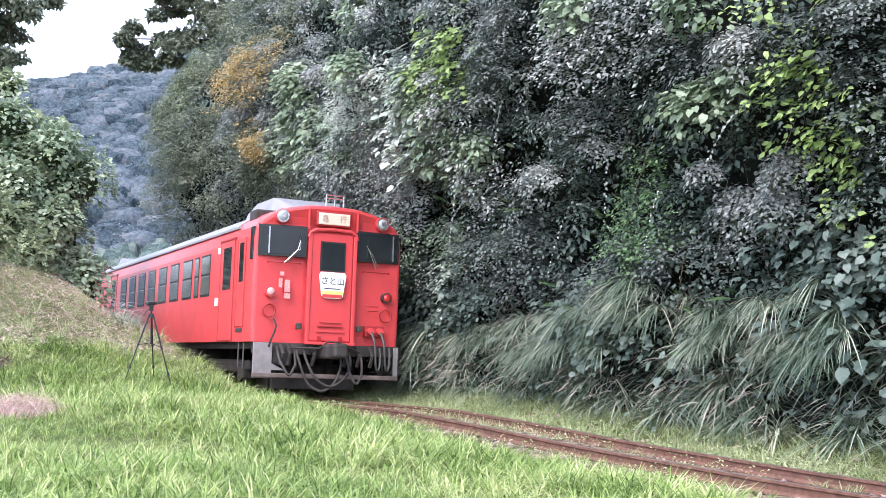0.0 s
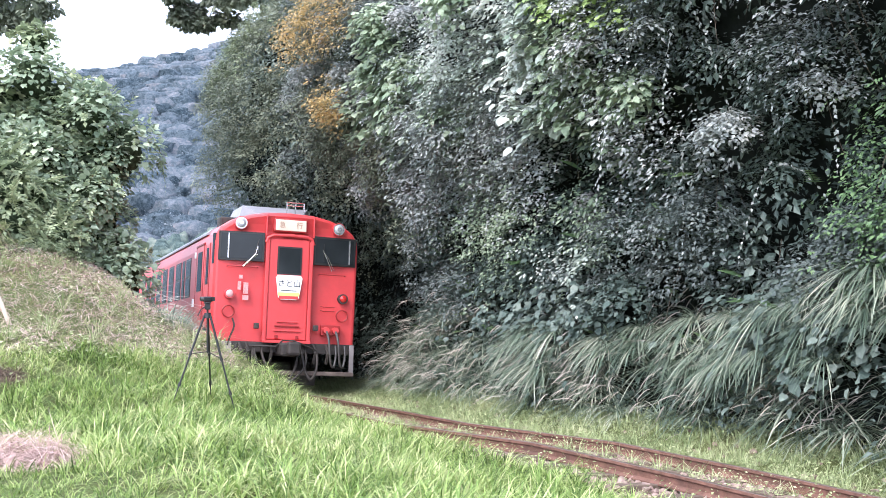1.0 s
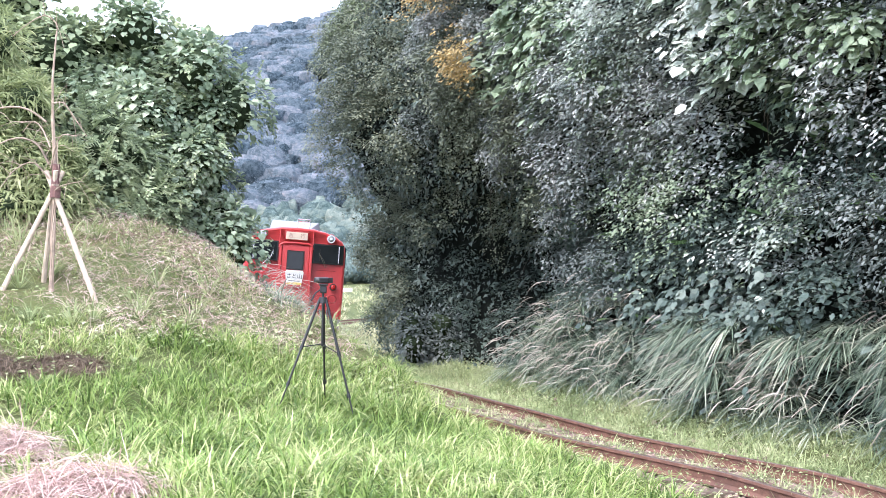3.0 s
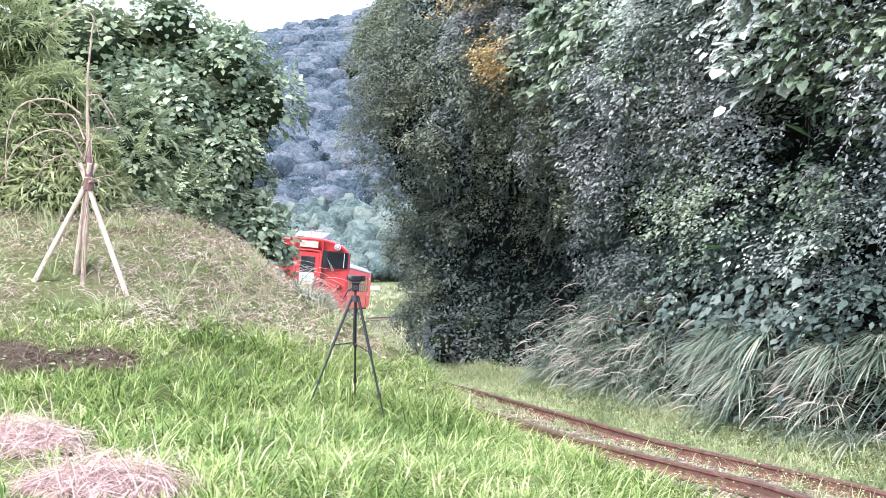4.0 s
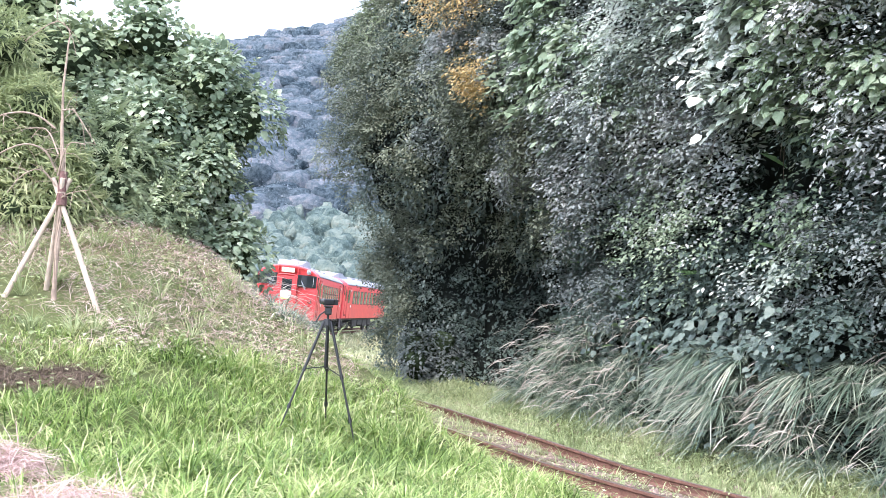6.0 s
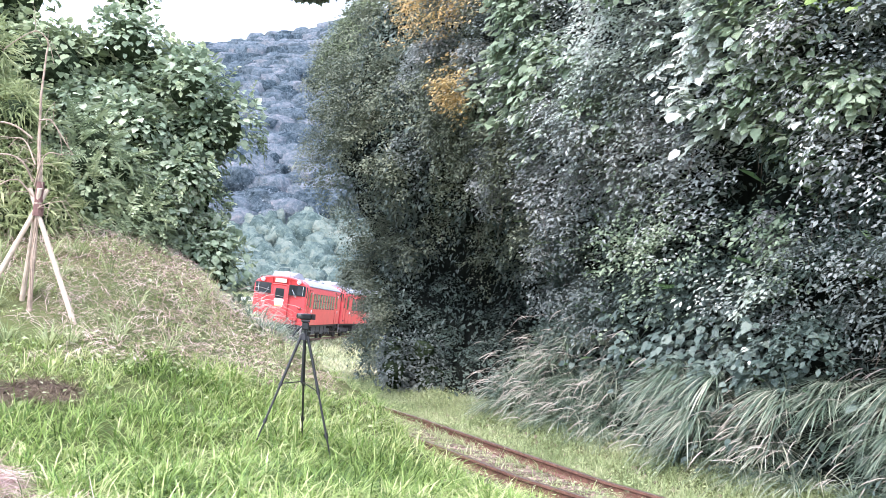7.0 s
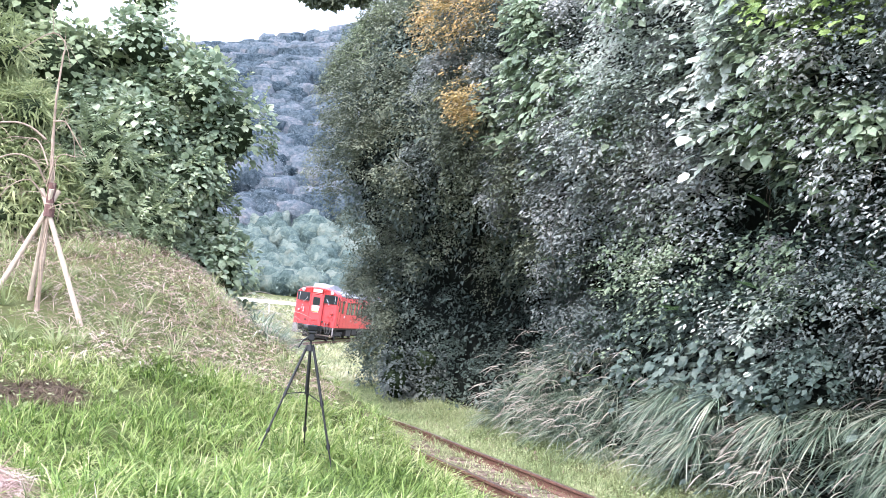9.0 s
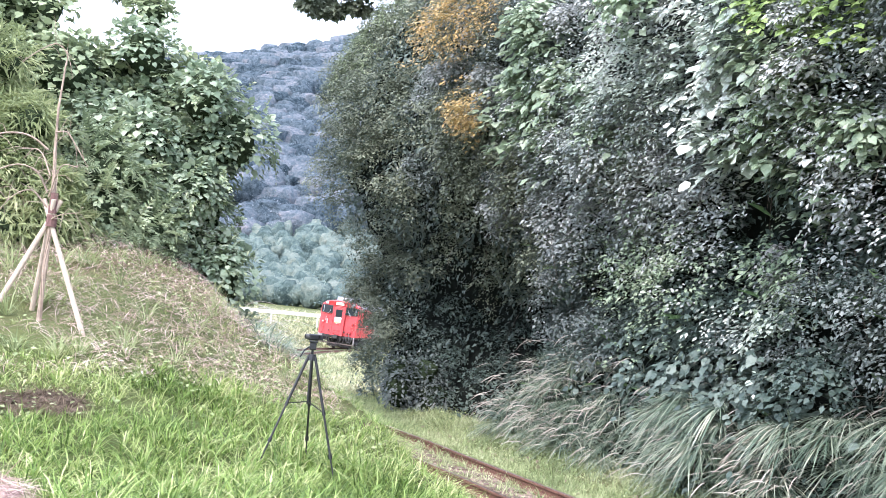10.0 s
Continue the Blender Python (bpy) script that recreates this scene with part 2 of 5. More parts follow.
def wob(x, y, f, seed=0.0):
    """Cheap rolling unevenness, -1 to 1."""
    return (np.sin(x * f * 1.3 + seed) * np.cos(y * f * 0.9 + seed * 2.1) + 0.6 * np.sin((x + y) * f * 2.1 + seed * 3.7) + 0.4 * np.cos((x * 0.8 - y * 1.7) * f * 2.9 + seed)) / 2


def ground_z(x, y):
    x, y = np.asarray(x, float), np.asarray(y, float)
    s, u = along(x, y)
    u = u - np.interp(s, BEND_S, BEND_U)
    zt = grade(s)
    base = np.interp(s, [-14, -8, -5, 0], [-0.48, -0.33, -0.1, 0.08]) + 0.1 * np.clip(-u - 2.2, 0, 2)
    bank = base + (2.0 + 0.6 * smooth(-2.8, -5.0, u)) * smooth(-3.2, 7.5, s) * (1 - smooth(13.0, 22.0, s))
    cut = smooth(-1.3, -1.9 - 1.5 * smooth(0.0, 5.0, s), u)
    near = (zt - 0.19) * (1 - cut) + cut * bank
    near = near + smooth(1.2, 2.6, u) * 0.22
    near = near + 0.05 * wob(x, y, 1.1, 2.0) * smooth(-1.4, -2.4, u)
    low = smooth(-2.0, -12.0, y)
    near = near * (1 - low) + low * -0.45
    far = np.interp(y, [20, 45, 60, 80, 100, 150, 220, 500, 1600], [-1.0, -1.2, -1.05, -0.75, 0.4, 3.0, 5.0, 6.0, 6.0])
    edge = smooth(4.0, 1.6, np.abs(u))
    far = np.where(y < 130, np.maximum(far * (1 - edge) + edge * (zt - 0.22), far * (1 - edge) + edge * (zt - 0.22)), far)
    w = smooth(26.0, 40.0, y)
    return near * (1 - w) + far * w


# ---- mesh helpers ----
def raw_mesh(name, verts, loops, starts, totals, mats, smooth_faces=False):
    me = bpy.data.meshes.new(name)
    me.vertices.add(len(verts))
    me.vertices.foreach_set("co", np.asarray(verts, np.float32).ravel())
    me.loops.add(len(loops))
    me.loops.foreach_set("vertex_index", np.asarray(loops, np.int32))
    me.polygons.add(len(starts))
    me.polygons.foreach_set("loop_start", np.asarray(starts, np.int32))
    me.polygons.foreach_set("loop_total", np.asarray(totals, np.int32))
    me.polygons.foreach_set("use_smooth", np.full(len(starts), smooth_faces))
    me.update(calc_edges=True)
    me.validate()
    for m in mats:
        me.materials.append(m)
    return me


def frames_from(axis, normal):
    """Turn matrices whose columns are side, axis and normal."""
    a = axis / np.maximum(np.linalg.norm(axis, axis=1, keepdims=True), 1e-6)
    n = normal - a * (normal * a).sum(1, keepdims=True)
    n = n / np.maximum(np.linalg.norm(n, axis=1, keepdims=True), 1e-6)
    return np.stack([np.cross(a, n), a, n], axis=2)


def scattered(name, mat, template, pos, axis, normal, size, kind="stuff", label="", category="", smooth_faces=False):
    """One object of many alike small pieces."""
    tv, tf = template
    tv = np.asarray(tv, float)
    size = np.asarray(size, float)
    if size.ndim == 1:
        size = size[:, None].repeat(3, 1)
    r = frames_from(np.asarray(axis, float), np.asarray(normal, float))
    v = np.einsum("nij,nkj->nki", r, tv[None] * size[:, None, :]) + np.asarray(pos)[:, None, :]
    n, k = len(pos), len(tv)
    flat = np.array([i for f in tf for i in f])
    lens = np.array([len(f) for f in tf])
    loops = (flat[None] + (np.arange(n) * k)[:, None]).ravel()
    totals = np.tile(lens, n)
    starts = np.concatenate([[0], np.cumsum(totals)[:-1]])
    ob = new(name, raw_mesh(name, v.reshape(-1, 3), loops, starts, totals, [mat], smooth_faces))
    if kind:
        tagged(ob, label, category, "", kind)
    return ob


def blade(bend, width=0.03, steps=3):
    """A grass blade of length 1 that bows towards -normal."""
    v, f = [], []
    for i in range(steps):
        t = i / steps
        w = width * (1 - 0.25 * t) / 2
        z = -bend * t * t
        yy = t * (1 - 0.25 * bend * t)
        v += [(-w, yy, z), (w, yy, z)]
    v.append((0, 1 - 0.25 * bend, -bend))
    for i in range(steps - 1):
        f.append((2 * i, 2 * i + 1, 2 * i + 3, 2 * i + 2))
    f.append((2 * steps - 2, 2 * steps - 1, 2 * steps))
    return v, f


IVY = ([(0, 0, 0.0), (0.27, -0.05, 0.05), (0.43, 0.28, 0.0), (0.34, 0.6, 0.04), (0, 1.0, -0.14), (-0.34, 0.6, 0.04), (-0.43, 0.28, 0.0), (-0.27, -0.05, 0.05), (0, 0.45, 0.03)],
       [(0, 1, 2, 8), (8, 2, 3, 4), (0, 8, 6, 7), (8, 4, 5, 6)])
LEAF = ([(0, 0, 0), (0.31, 0.45, 0.06), (0, 1, -0.1), (-0.31, 0.45, 0.06)], [(0, 1, 2), (0, 2, 3)])
NARROW = ([(0, 0, 0), (0.075, 0.35, 0.02), (0, 1, -0.18), (-0.075, 0.35, 0.02)], [(0, 1, 2), (0, 2, 3)])
ROUND = ([(0, 0, 0), (0.4, 0.22, 0.06), (0.36, 0.68, 0.05), (0, 1, -0.08), (-0.36, 0.68, 0.05), (-0.4, 0.22, 0.06)],
         [(0, 1, 2, 3), (0, 3, 4, 5)])
FERN = ([(0, 0, 0), (0.02, 0.5, 0.08), (0, 1, -0.1)] + [q for i in range(7) for q in ((-0.01, 0.12 + i * 0.11, 0.04), (-0.3 * (1 - i * 0.11), 0.24 + i * 0.11, 0.0), (-0.01, 0.2 + i * 0.11, 0.04), (0.01, 0.12 + i * 0.11, 0.04), (0.3 * (1 - i * 0.11), 0.24 + i * 0.11, 0.0), (0.01, 0.2 + i * 0.11, 0.04))],
        [(0, 1, 2)] + [(3 + 6 * i + a, 3 + 6 * i + a + 1, 3 + 6 * i + a + 2) for i in range(7) for a in (0, 3)])


def unit(n, rng):
    v = rng.normal(size=(n, 3))
    return v / np.linalg.norm(v, axis=1, keepdims=True)


def clump_points(rng, centres, radii, out, per, flat=0.75, shell=0.55):
    """Leaf places round clump centres, on their outer shells; out is each clump's outward way."""
    k = rng.integers(0, len(centres), per)
    d = unit(per, rng)
    side = (d * out[k]).sum(1) < -0.25
    d[side] -= 2 * (d[side] * out[k][side]).sum(1, keepdims=True) * out[k][side]
    r = radii[k] * (shell + (1 - shell) * rng.random(per) ** 0.5)
    p = centres[k] + d * r[:, None] * np.array([1, 1, flat])
    return p, d, k


def sheet(name, xs, ys, zf, mat, smooth_faces=True):
    gx, gy = np.meshgrid(xs, ys)
    z = zf(gx, gy)
    nx, ny = len(xs), len(ys)
    v = np.stack([gx, gy, z], 2).reshape(-1, 3)
    i = (np.arange(ny - 1)[:, None] * nx + np.arange(nx - 1)[None]).ravel()
    loops = np.stack([i, i + 1, i + nx + 1, i + nx], 1).ravel()
    q = len(i)
    return new(name, raw_mesh(name, v, loops, np.arange(q) * 4, np.full(q, 4), [mat], smooth_faces))


def link(name, bm, mat, parent=None, label="", smooth_faces=False):
    """Links a bmesh as one mesh object, under its thing if there is one."""
    bmesh.ops.recalc_face_normals(bm, faces=bm.faces)
    me = bpy.data.meshes.new(name)
    for f in bm.faces:
        f.smooth = smooth_faces
    bm.to_mesh(me)
    bm.free()
    me.materials.append(mat)
    ob = new(name, me)
    if parent is not None:
        ob.parent = parent
    if label:
        ob["label"] = label
    return ob


def part(name, bm, mat, parent, label="", smooth_faces=False):
    return link(name, bm, mat, parent, label, smooth_faces)


def add_box(bm, x0, x1, y0, y1, z0, z1, bevel=0.0):
    r = bmesh.ops.create_cube(bm, size=1, matrix=Matrix.Translation(((x0 + x1) / 2, (y0 + y1) / 2, (z0 + z1) / 2)) @ Matrix.Diagonal((x1 - x0, y1 - y0, z1 - z0, 1)))
    if bevel:
        es = list({e for v in r["verts"] for e in v.link_edges})
        bmesh.ops.bevel(bm, geom=es, offset=bevel, segments=2, affect="EDGES", profile=0.5)
    return bm


def box(x0, x1, y0, y1, z0, z1, bevel=0.0):
    return add_box(bmesh.new(), x0, x1, y0, y1, z0, z1, bevel)


def add_rod(bm, a, b, r0, r1=None, seg=8):
    """A straight tapered rod from a to b."""
    a, b = Vector(a), Vector(b)
    d = b - a
    m = Matrix.Translation((a + b) / 2) @ d.to_track_quat("Z", "Y").to_matrix().to_4x4()
    bmesh.ops.create_cone(bm, cap_ends=True, segments=seg, radius1=r0, radius2=r0 if r1 is None else r1, depth=d.length, matrix=m)
    return bm


def rod(a, b, r0, r1=None, seg=8):
    return add_rod(bmesh.new(), a, b, r0, r1, seg)


def add_tube(bm, pts, radii, seg=6):
    """A bent tube through the points."""
    rings = []
    pts = [Vector(p) for p in pts]
    for i, p in enumerate(pts):
        d = (pts[min(i + 1, len(pts) - 1)] - pts[max(i - 1, 0)]).normalized()
        q = d.to_track_quat("Z", "Y")
        r = radii[i] if isinstance(radii, (list, tuple)) else radii
        rings.append([bm.verts.new(p + q @ Vector((math.cos(a) * r, math.sin(a) * r, 0))) for a in [2 * math.pi * k / seg for k in range(seg)]])
    for a, b in zip(rings, rings[1:]):
        for k in range(seg):
            bm.faces.new((a[k], a[(k + 1) % seg], b[(k + 1) % seg], b[k]))
    bm.faces.new(rings[0][::-1])
    bm.faces.new(rings[-1])
    return bm


def tube(pts, radii, seg=6):
    return add_tube(bmesh.new(), pts, radii, seg)


def soft(pts, k=4):
    """A smooth line through the given points."""
    q = [Vector(p) for p in pts]
    q = [q[0] * 2 - q[1]] + q + [q[-1] * 2 - q[-2]]
    out = []
    for a, b, c, d in zip(q, q[1:], q[2:], q[3:]):
        for j in range(k):
            t = j / k
            out.append(((2 * b) + (c - a) * t + (2 * a - 5 * b + 4 * c - d) * t * t + (3 * b - a - 3 * c + d) * t ** 3) / 2)
    return out + [q[-2]]


def add_disc(bm, x, y, z, r, depth, seg=20):
    """A disc that faces along -y."""
    bmesh.ops.create_cone(bm, cap_ends=True, segments=seg, radius1=r, radius2=r, depth=depth, matrix=Matrix.Translation((x, y, z)) @ Matrix.Rotation(radians(90), 4, "X"))
    return bm


def empty(name, m=None):
    ob = new(name)
    if m is not None:
        ob.matrix_world = m
    return ob

# ---- ground, field and hills ----
gx = np.concatenate([-np.geomspace(1500, 9.3, 34), np.arange(-9, 9.01, 0.22), np.geomspace(9.3, 1500, 34)])
gy = np.concatenate([-np.geomspace(900, 12.5, 22), np.arange(-12, 30.01, 0.25), np.geomspace(30.6, 1600, 60)])
tagged(sheet("ground", gx, gy, ground_z, M_GROUND), "grassy ground with bare soil and cut banks", "ground", "", "structure")


def hill_z(x, y):
    ridge = 109 + 0.34 * (x + 50) + 4 * np.sin(x * 0.045)
    t = np.clip((y - 150) / 300, 0, 1.4)
    z = 3 + (ridge - 3) * (0.62 * t + 0.38 * smooth(0, 1, t))
    return z + 5 * wob(x, y, 0.028, 1.0) * smooth(0, 0.25, t) - 130 * np.clip(t - 1.05, 0, 1)


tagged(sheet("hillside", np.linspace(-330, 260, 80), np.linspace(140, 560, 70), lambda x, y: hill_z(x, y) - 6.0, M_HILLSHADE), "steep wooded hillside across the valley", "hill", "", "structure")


def ball(seed, sub=2, rough=0.3):
    """A lumpy tree crown of radius about 1."""
    bm = bmesh.new()
    bmesh.ops.create_icosphere(bm, subdivisions=sub, radius=1)
    for v in bm.verts:
        k = 1 + rough * noise.noise(v.co * 1.7 + Vector((seed * 7.1, seed * 3.3, 0))) + rough * 0.7 * noise.noise(v.co * 4.1 + Vector((0, seed * 5.7, 9)))
        v.co = Vector((v.co.x * k, v.co.y * k, v.co.z * k * 0.85))
    bm.verts.index_update()
    r = [tuple(v.co) for v in bm.verts], [tuple(v.index for v in f.verts) for f in bm.faces]
    bm.free()
    return r




def hill_crowns(name, n, y0, y1, size, mat, wood, seed, label):
    rng = np.random.default_rng(seed)
    y = y0 + (y1 - y0) * rng.random(n) ** 0.8
    a = np.radians(-17.5 + 16 * rng.random(n))
    x = np.tan(a) * y
    sz = size * (0.65 + 0.7 * rng.random(n)) * (0.75 + 0.25 * y / 300)
    p = np.stack([x, y, hill_z(x, y) + sz * 0.25], 1)
    up = np.tile([0.0, 0, 1], (n, 1))
    side = unit(n, rng) * np.array([1, 1, 0.0]) + 1e-3
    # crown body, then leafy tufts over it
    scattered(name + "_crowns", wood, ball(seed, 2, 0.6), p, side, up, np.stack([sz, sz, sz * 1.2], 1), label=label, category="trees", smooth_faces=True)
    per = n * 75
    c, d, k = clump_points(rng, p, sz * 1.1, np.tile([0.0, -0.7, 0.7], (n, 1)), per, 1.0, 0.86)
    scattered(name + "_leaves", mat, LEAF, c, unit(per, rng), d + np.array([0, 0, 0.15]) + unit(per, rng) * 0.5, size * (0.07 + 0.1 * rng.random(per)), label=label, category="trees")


hill_crowns("hill_woods", 1900, 186, 470, 3.0, M_HILL, M_WOODS, 5, "distant green woods on a hillside, blue haze put into the colour")
hill_crowns("hill_thicket", 620, 128, 192, 1.7, M_HILLLOW, M_KUDZUHILL, 8, "pale green kudzu thicket at the hill's foot, tinted with blue haze")

# ---- railway track ----
track_root = tagged(empty("railway_track"), "rusty single railway track overgrown with grass", "railway", "", "structure")
RAILSTEP = 0.75


def rail_mesh(u, prof, s0, s1):
    bm = bmesh.new()
    rings = []
    s = s0
    while s <= s1:
        x, y, z, th = track(s, u)
        z -= u * math.tan(radians(CANT))
        rings.append([bm.verts.new((x + math.cos(th) * a, y - math.sin(th) * a, z + b)) for a, b in prof])
        s += RAILSTEP
    for a, b in zip(rings, rings[1:]):
        for k in range(len(prof)):
            bm.faces.new((a[k], a[(k + 1) % len(prof)], b[(k + 1) % len(prof)], b[k]))
    return bm


RAIL = [(-0.055, -0.14), (0.055, -0.14), (0.055, -0.125), (0.01, -0.1), (0.01, -0.04), (0.032, -0.03), (0.032, -0.003), (-0.032, -0.003), (-0.032, -0.03), (-0.01, -0.04), (-0.01, -0.1), (-0.055, -0.125)]
for u in (-0.566, 0.566):
    rail = part("rail", rail_mesh(u, RAIL, -16, 90), M_RUST, track_root, "rusty steel rail")
    part("rail_head", rail_mesh(u, [(-0.024, -0.002), (0.024, -0.002), (0.022, 0.0), (-0.022, 0.0)], -16, 90), M_SHINE, rail, "worn brown running surface")
bed_s, bed_u = np.arange(-15, 22, 0.35), np.linspace(-1.2, 1.1, 12)
bs, bu = np.meshgrid(bed_s, bed_u)
bth = TH + TK * bs
br = 1 / TK - bu - np.interp(bs, BEND_S, BEND_U)
bx, by = CXC - np.cos(bth) * br, CYC + np.sin(bth) * br
bz = np.maximum(ground_z(bx, by) + 0.015, grade(bs) - 0.185 - bu * math.tan(radians(CANT)) + 0.012 * wob(bx, by, 3.0, 1.0) - 0.06 * smooth(0.85, 1.15, np.abs(bu)))
nx = len(bed_s)
i = (np.arange(len(bed_u) - 1)[:, None] * nx + np.arange(nx - 1)[None]).ravel()
tagged(new("track_bed", raw_mesh("track_bed", np.stack([bx, by, bz], 2).reshape(-1, 3), np.stack([i, i + 1, i + nx + 1, i + nx], 1).ravel(), np.arange(len(i)) * 4, np.full(len(i), 4), [M_BED], True)), "pinkish brown gravelly soil under the rails", "track bed", "", "structure")
sleeper_mesh = None
for i in range(72):
    x, y, z, th = track(-14 + 0.62 * i)
    m = pose(x, y, z - 0.2, 0, CANT, -math.degrees(th))
    if sleeper_mesh is None:
        first = part("sleeper", box(-1.03, 1.03, -0.1, 0.1, -0.07, 0.065, 0.012), M_SLEEPER, track_root)
        sleeper_mesh = first.data
        first.matrix_world = m
    else:
        o = new("sleeper", sleeper_mesh)
        o.parent = track_root
        o.matrix_world = m
rng = np.random.default_rng(11)
n = 5000
s = rng.uniform(-12, 12, n)
u = rng.normal(0, 0.75, n)
th = TH + TK * s
rr = 1 / TK - u - np.interp(s, BEND_S, BEND_U)
px, py = CXC - np.cos(th) * rr, CYC + np.sin(th) * rr
pz = np.maximum(ground_z(px, py), grade(s) - 0.17 - u * math.tan(radians(CANT))) + rng.uniform(-0.02, 0.012, n)
scattered("ballast", M_BALLAST, ball(3, 1, 0.5), np.stack([px, py, pz], 1), unit(n, rng), unit(n, rng), 0.022 + 0.035 * rng.random(n), label="brown ballast stones between the rails", category="ballast")


# ---- the overgrown cliff ----
def cliff_u(s, z):
    """How far the rock face stands from the middle of the track."""
    lean = np.interp(z, [0, 1.0, 2.0, 3.4, 4.4, 5.5, 7.0, 8.5, 10.0, 13.0], [2.75, 2.95, 3.05, 2.85, 2.3, 1.9, 1.8, 2.3, 3.2, 5.5])
    end = smooth(5.0, 12.0, s)
    over = np.interp(z, [0, 2.2, 3.6, 4.6, 6.0, 7.4, 8.8, 10.5, 13.0], [2.3, 2.3, 2.15, 1.55, 1.1, 1.15, 1.7, 2.6, 4.3])
    hollow = 2.3 * np.exp(-((s - 9.0) / 3.3) ** 2 - ((z - 1.9) / 1.5) ** 2)
    return lean * (1 - end) + over * end + hollow + 0.3 * wob(s, z * 1.3, 0.75, 1.3) + 0.16 * wob(s, z, 2.1, 4.0)


S_END = 16.4


def cliff_point(s, z, extra=0.0):
    """A place on the face, extra metres in front of it; past its end the face turns away from the track."""
    s, z = np.asarray(s, float), np.asarray(z, float)
    sc = np.minimum(s, S_END)
    u = cliff_u(sc, z) - extra
    th = TH + TK * sc
    x, y = CXC - np.cos(th) * (1 / TK - u), CYC + np.sin(th) * (1 / TK - u)
    over = np.maximum(s - S_END, 0)
    turn = smooth(0, 3.0, over)
    back = extra * turn
    x = x + np.cos(th) * over * 0.96 + np.sin(th) * (1.6 * turn + 0.12 * over + back)
    y = y - np.sin(th) * over * 0.96 + np.cos(th) * (1.6 * turn + 0.12 * over + back)
    return np.stack([x, y, z + grade(sc) * 0.6], -1)


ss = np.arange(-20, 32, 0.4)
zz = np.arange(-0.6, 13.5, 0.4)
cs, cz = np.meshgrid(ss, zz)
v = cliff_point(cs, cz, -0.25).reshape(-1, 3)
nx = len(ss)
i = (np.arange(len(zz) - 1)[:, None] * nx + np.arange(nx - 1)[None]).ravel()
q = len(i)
tagged(new("cliff", raw_mesh("cliff", v, np.stack([i, i + 1, i + nx + 1, i + nx], 1).ravel(), np.arange(q) * 4, np.full(q, 4), [M_CLIFF], True)), "earth cliff hidden behind plants, shade put into its near-black colour", "cliff", "", "structure")


def out_way(s):
    th = TH + TK * np.minimum(s, S_END)
    a = th + smooth(S_END - 1.0, S_END + 2.5, s) * radians(75)
    return np.stack([-np.cos(a), np.sin(a), np.full_like(a, 0.25)], -1)


def face_clumps(rng, n, s0, s1, z0, z1, e0, e1, keep=None):
    s, z = rng.uniform(s0, s1, n), rng.uniform(z0, z1, n)
    if keep is not None:
        k = keep(s, z)
        s, z = s[k], z[k]
    return cliff_point(s, z, rng.uniform(e0, e1, len(s))), out_way(s), s, z


def foliage(name, mat, template, centres, out, radii, leaves, size, seed, label, droop=0.5, flat=0.8, up=0.7, facing=0.6):
    rng = np.random.default_rng(seed)
    p, d, k = clump_points(rng, centres, radii, out, leaves, flat)
    axis = d * 0.5 + unit(leaves, rng) * 0.7 + np.array([0, 0, -droop])
    normal = out[k] * facing + np.array([0, 0, up]) + unit(leaves, rng) * 0.55
    return scattered(name, mat, template, p, axis, normal, size * (0.6 + 0.8 * rng.random(leaves)), label=label, category="foliage")


def open_face(s, z):
    """Where plants cling: few under the overhang, so the near-black face darkens the hollow."""
    dark = np.exp(-((s - 11.0) / 4.5) ** 2 - ((z - 1.9) / 1.6) ** 2)
    gaps = wob(s * 1.1, z * 1.4, 1.0, 2.5) < -0.42
    return (np.random.default_rng(len(s)).random(len(s)) > 0.88 * dark) & ~gaps


def sprays(name, mat, template, base, out, length, leaves, size, seed, label, sag=0.22, category="foliage"):
    """Leafy shoots that arch out from a face and hang down, leaves in two rows along each."""
    rng = np.random.default_rng(seed)
    n = len(base)
    way = out * 0.7 + unit(n, rng) * 0.8 + np.array([0, 0, 0.1])
    way = way / np.linalg.norm(way, axis=1, keepdims=True)
    L = length * (0.5 + rng.random(n))
    k = np.repeat(np.arange(n), leaves)
    t = np.tile((np.arange(leaves) + 0.5) / leaves, n) + rng.normal(0, 0.02, n * leaves)
    hand = np.tile(np.where(np.arange(leaves) % 2, 1.0, -1.0), n)[:, None]
    p = base[k] + way[k] * (L[k] * t)[:, None] + np.array([0, 0, -1.0]) * (sag * L[k] * t * t)[:, None]
    tan = way[k] + np.array([0, 0, -2.0]) * (sag * t)[:, None]
    tan = tan / np.linalg.norm(tan, axis=1, keepdims=True)
    side = np.cross(tan, np.array([0, 0, 1.0]) + 0.01)
    axis = side * hand * 0.9 + tan * 0.6 + unit(len(k), rng) * 0.3 + np.array([0, 0, -0.15])
    normal = np.array([0, 0, 0.6]) + out[k] * 0.75 + unit(len(k), rng) * 0.5
    sz = size * (0.55 + 0.6 * rng.random(n))[k] * (1.15 - 0.5 * t)
    return scattered(name, mat, template, p, axis, normal, sz, label=label, category=category)


def shell(rng, c, o, r, per, flat=0.85):
    """Places on the outer sides of leafy mounds, more of them on the upper halves."""
    k = rng.choice(len(c), per, p=r ** 2 / (r ** 2).sum())
    d = unit(per, rng)
    back = (d * o[k]).sum(1) < -0.1
    d[back] = -d[back]
    d[:, 2] = np.where(rng.random(per) < 0.55, np.abs(d[:, 2]), d[:, 2])
    return c[k] + d * (r[k] * rng.uniform(0.72, 1.05, per))[:, None] * np.array([1, 1, flat]), d


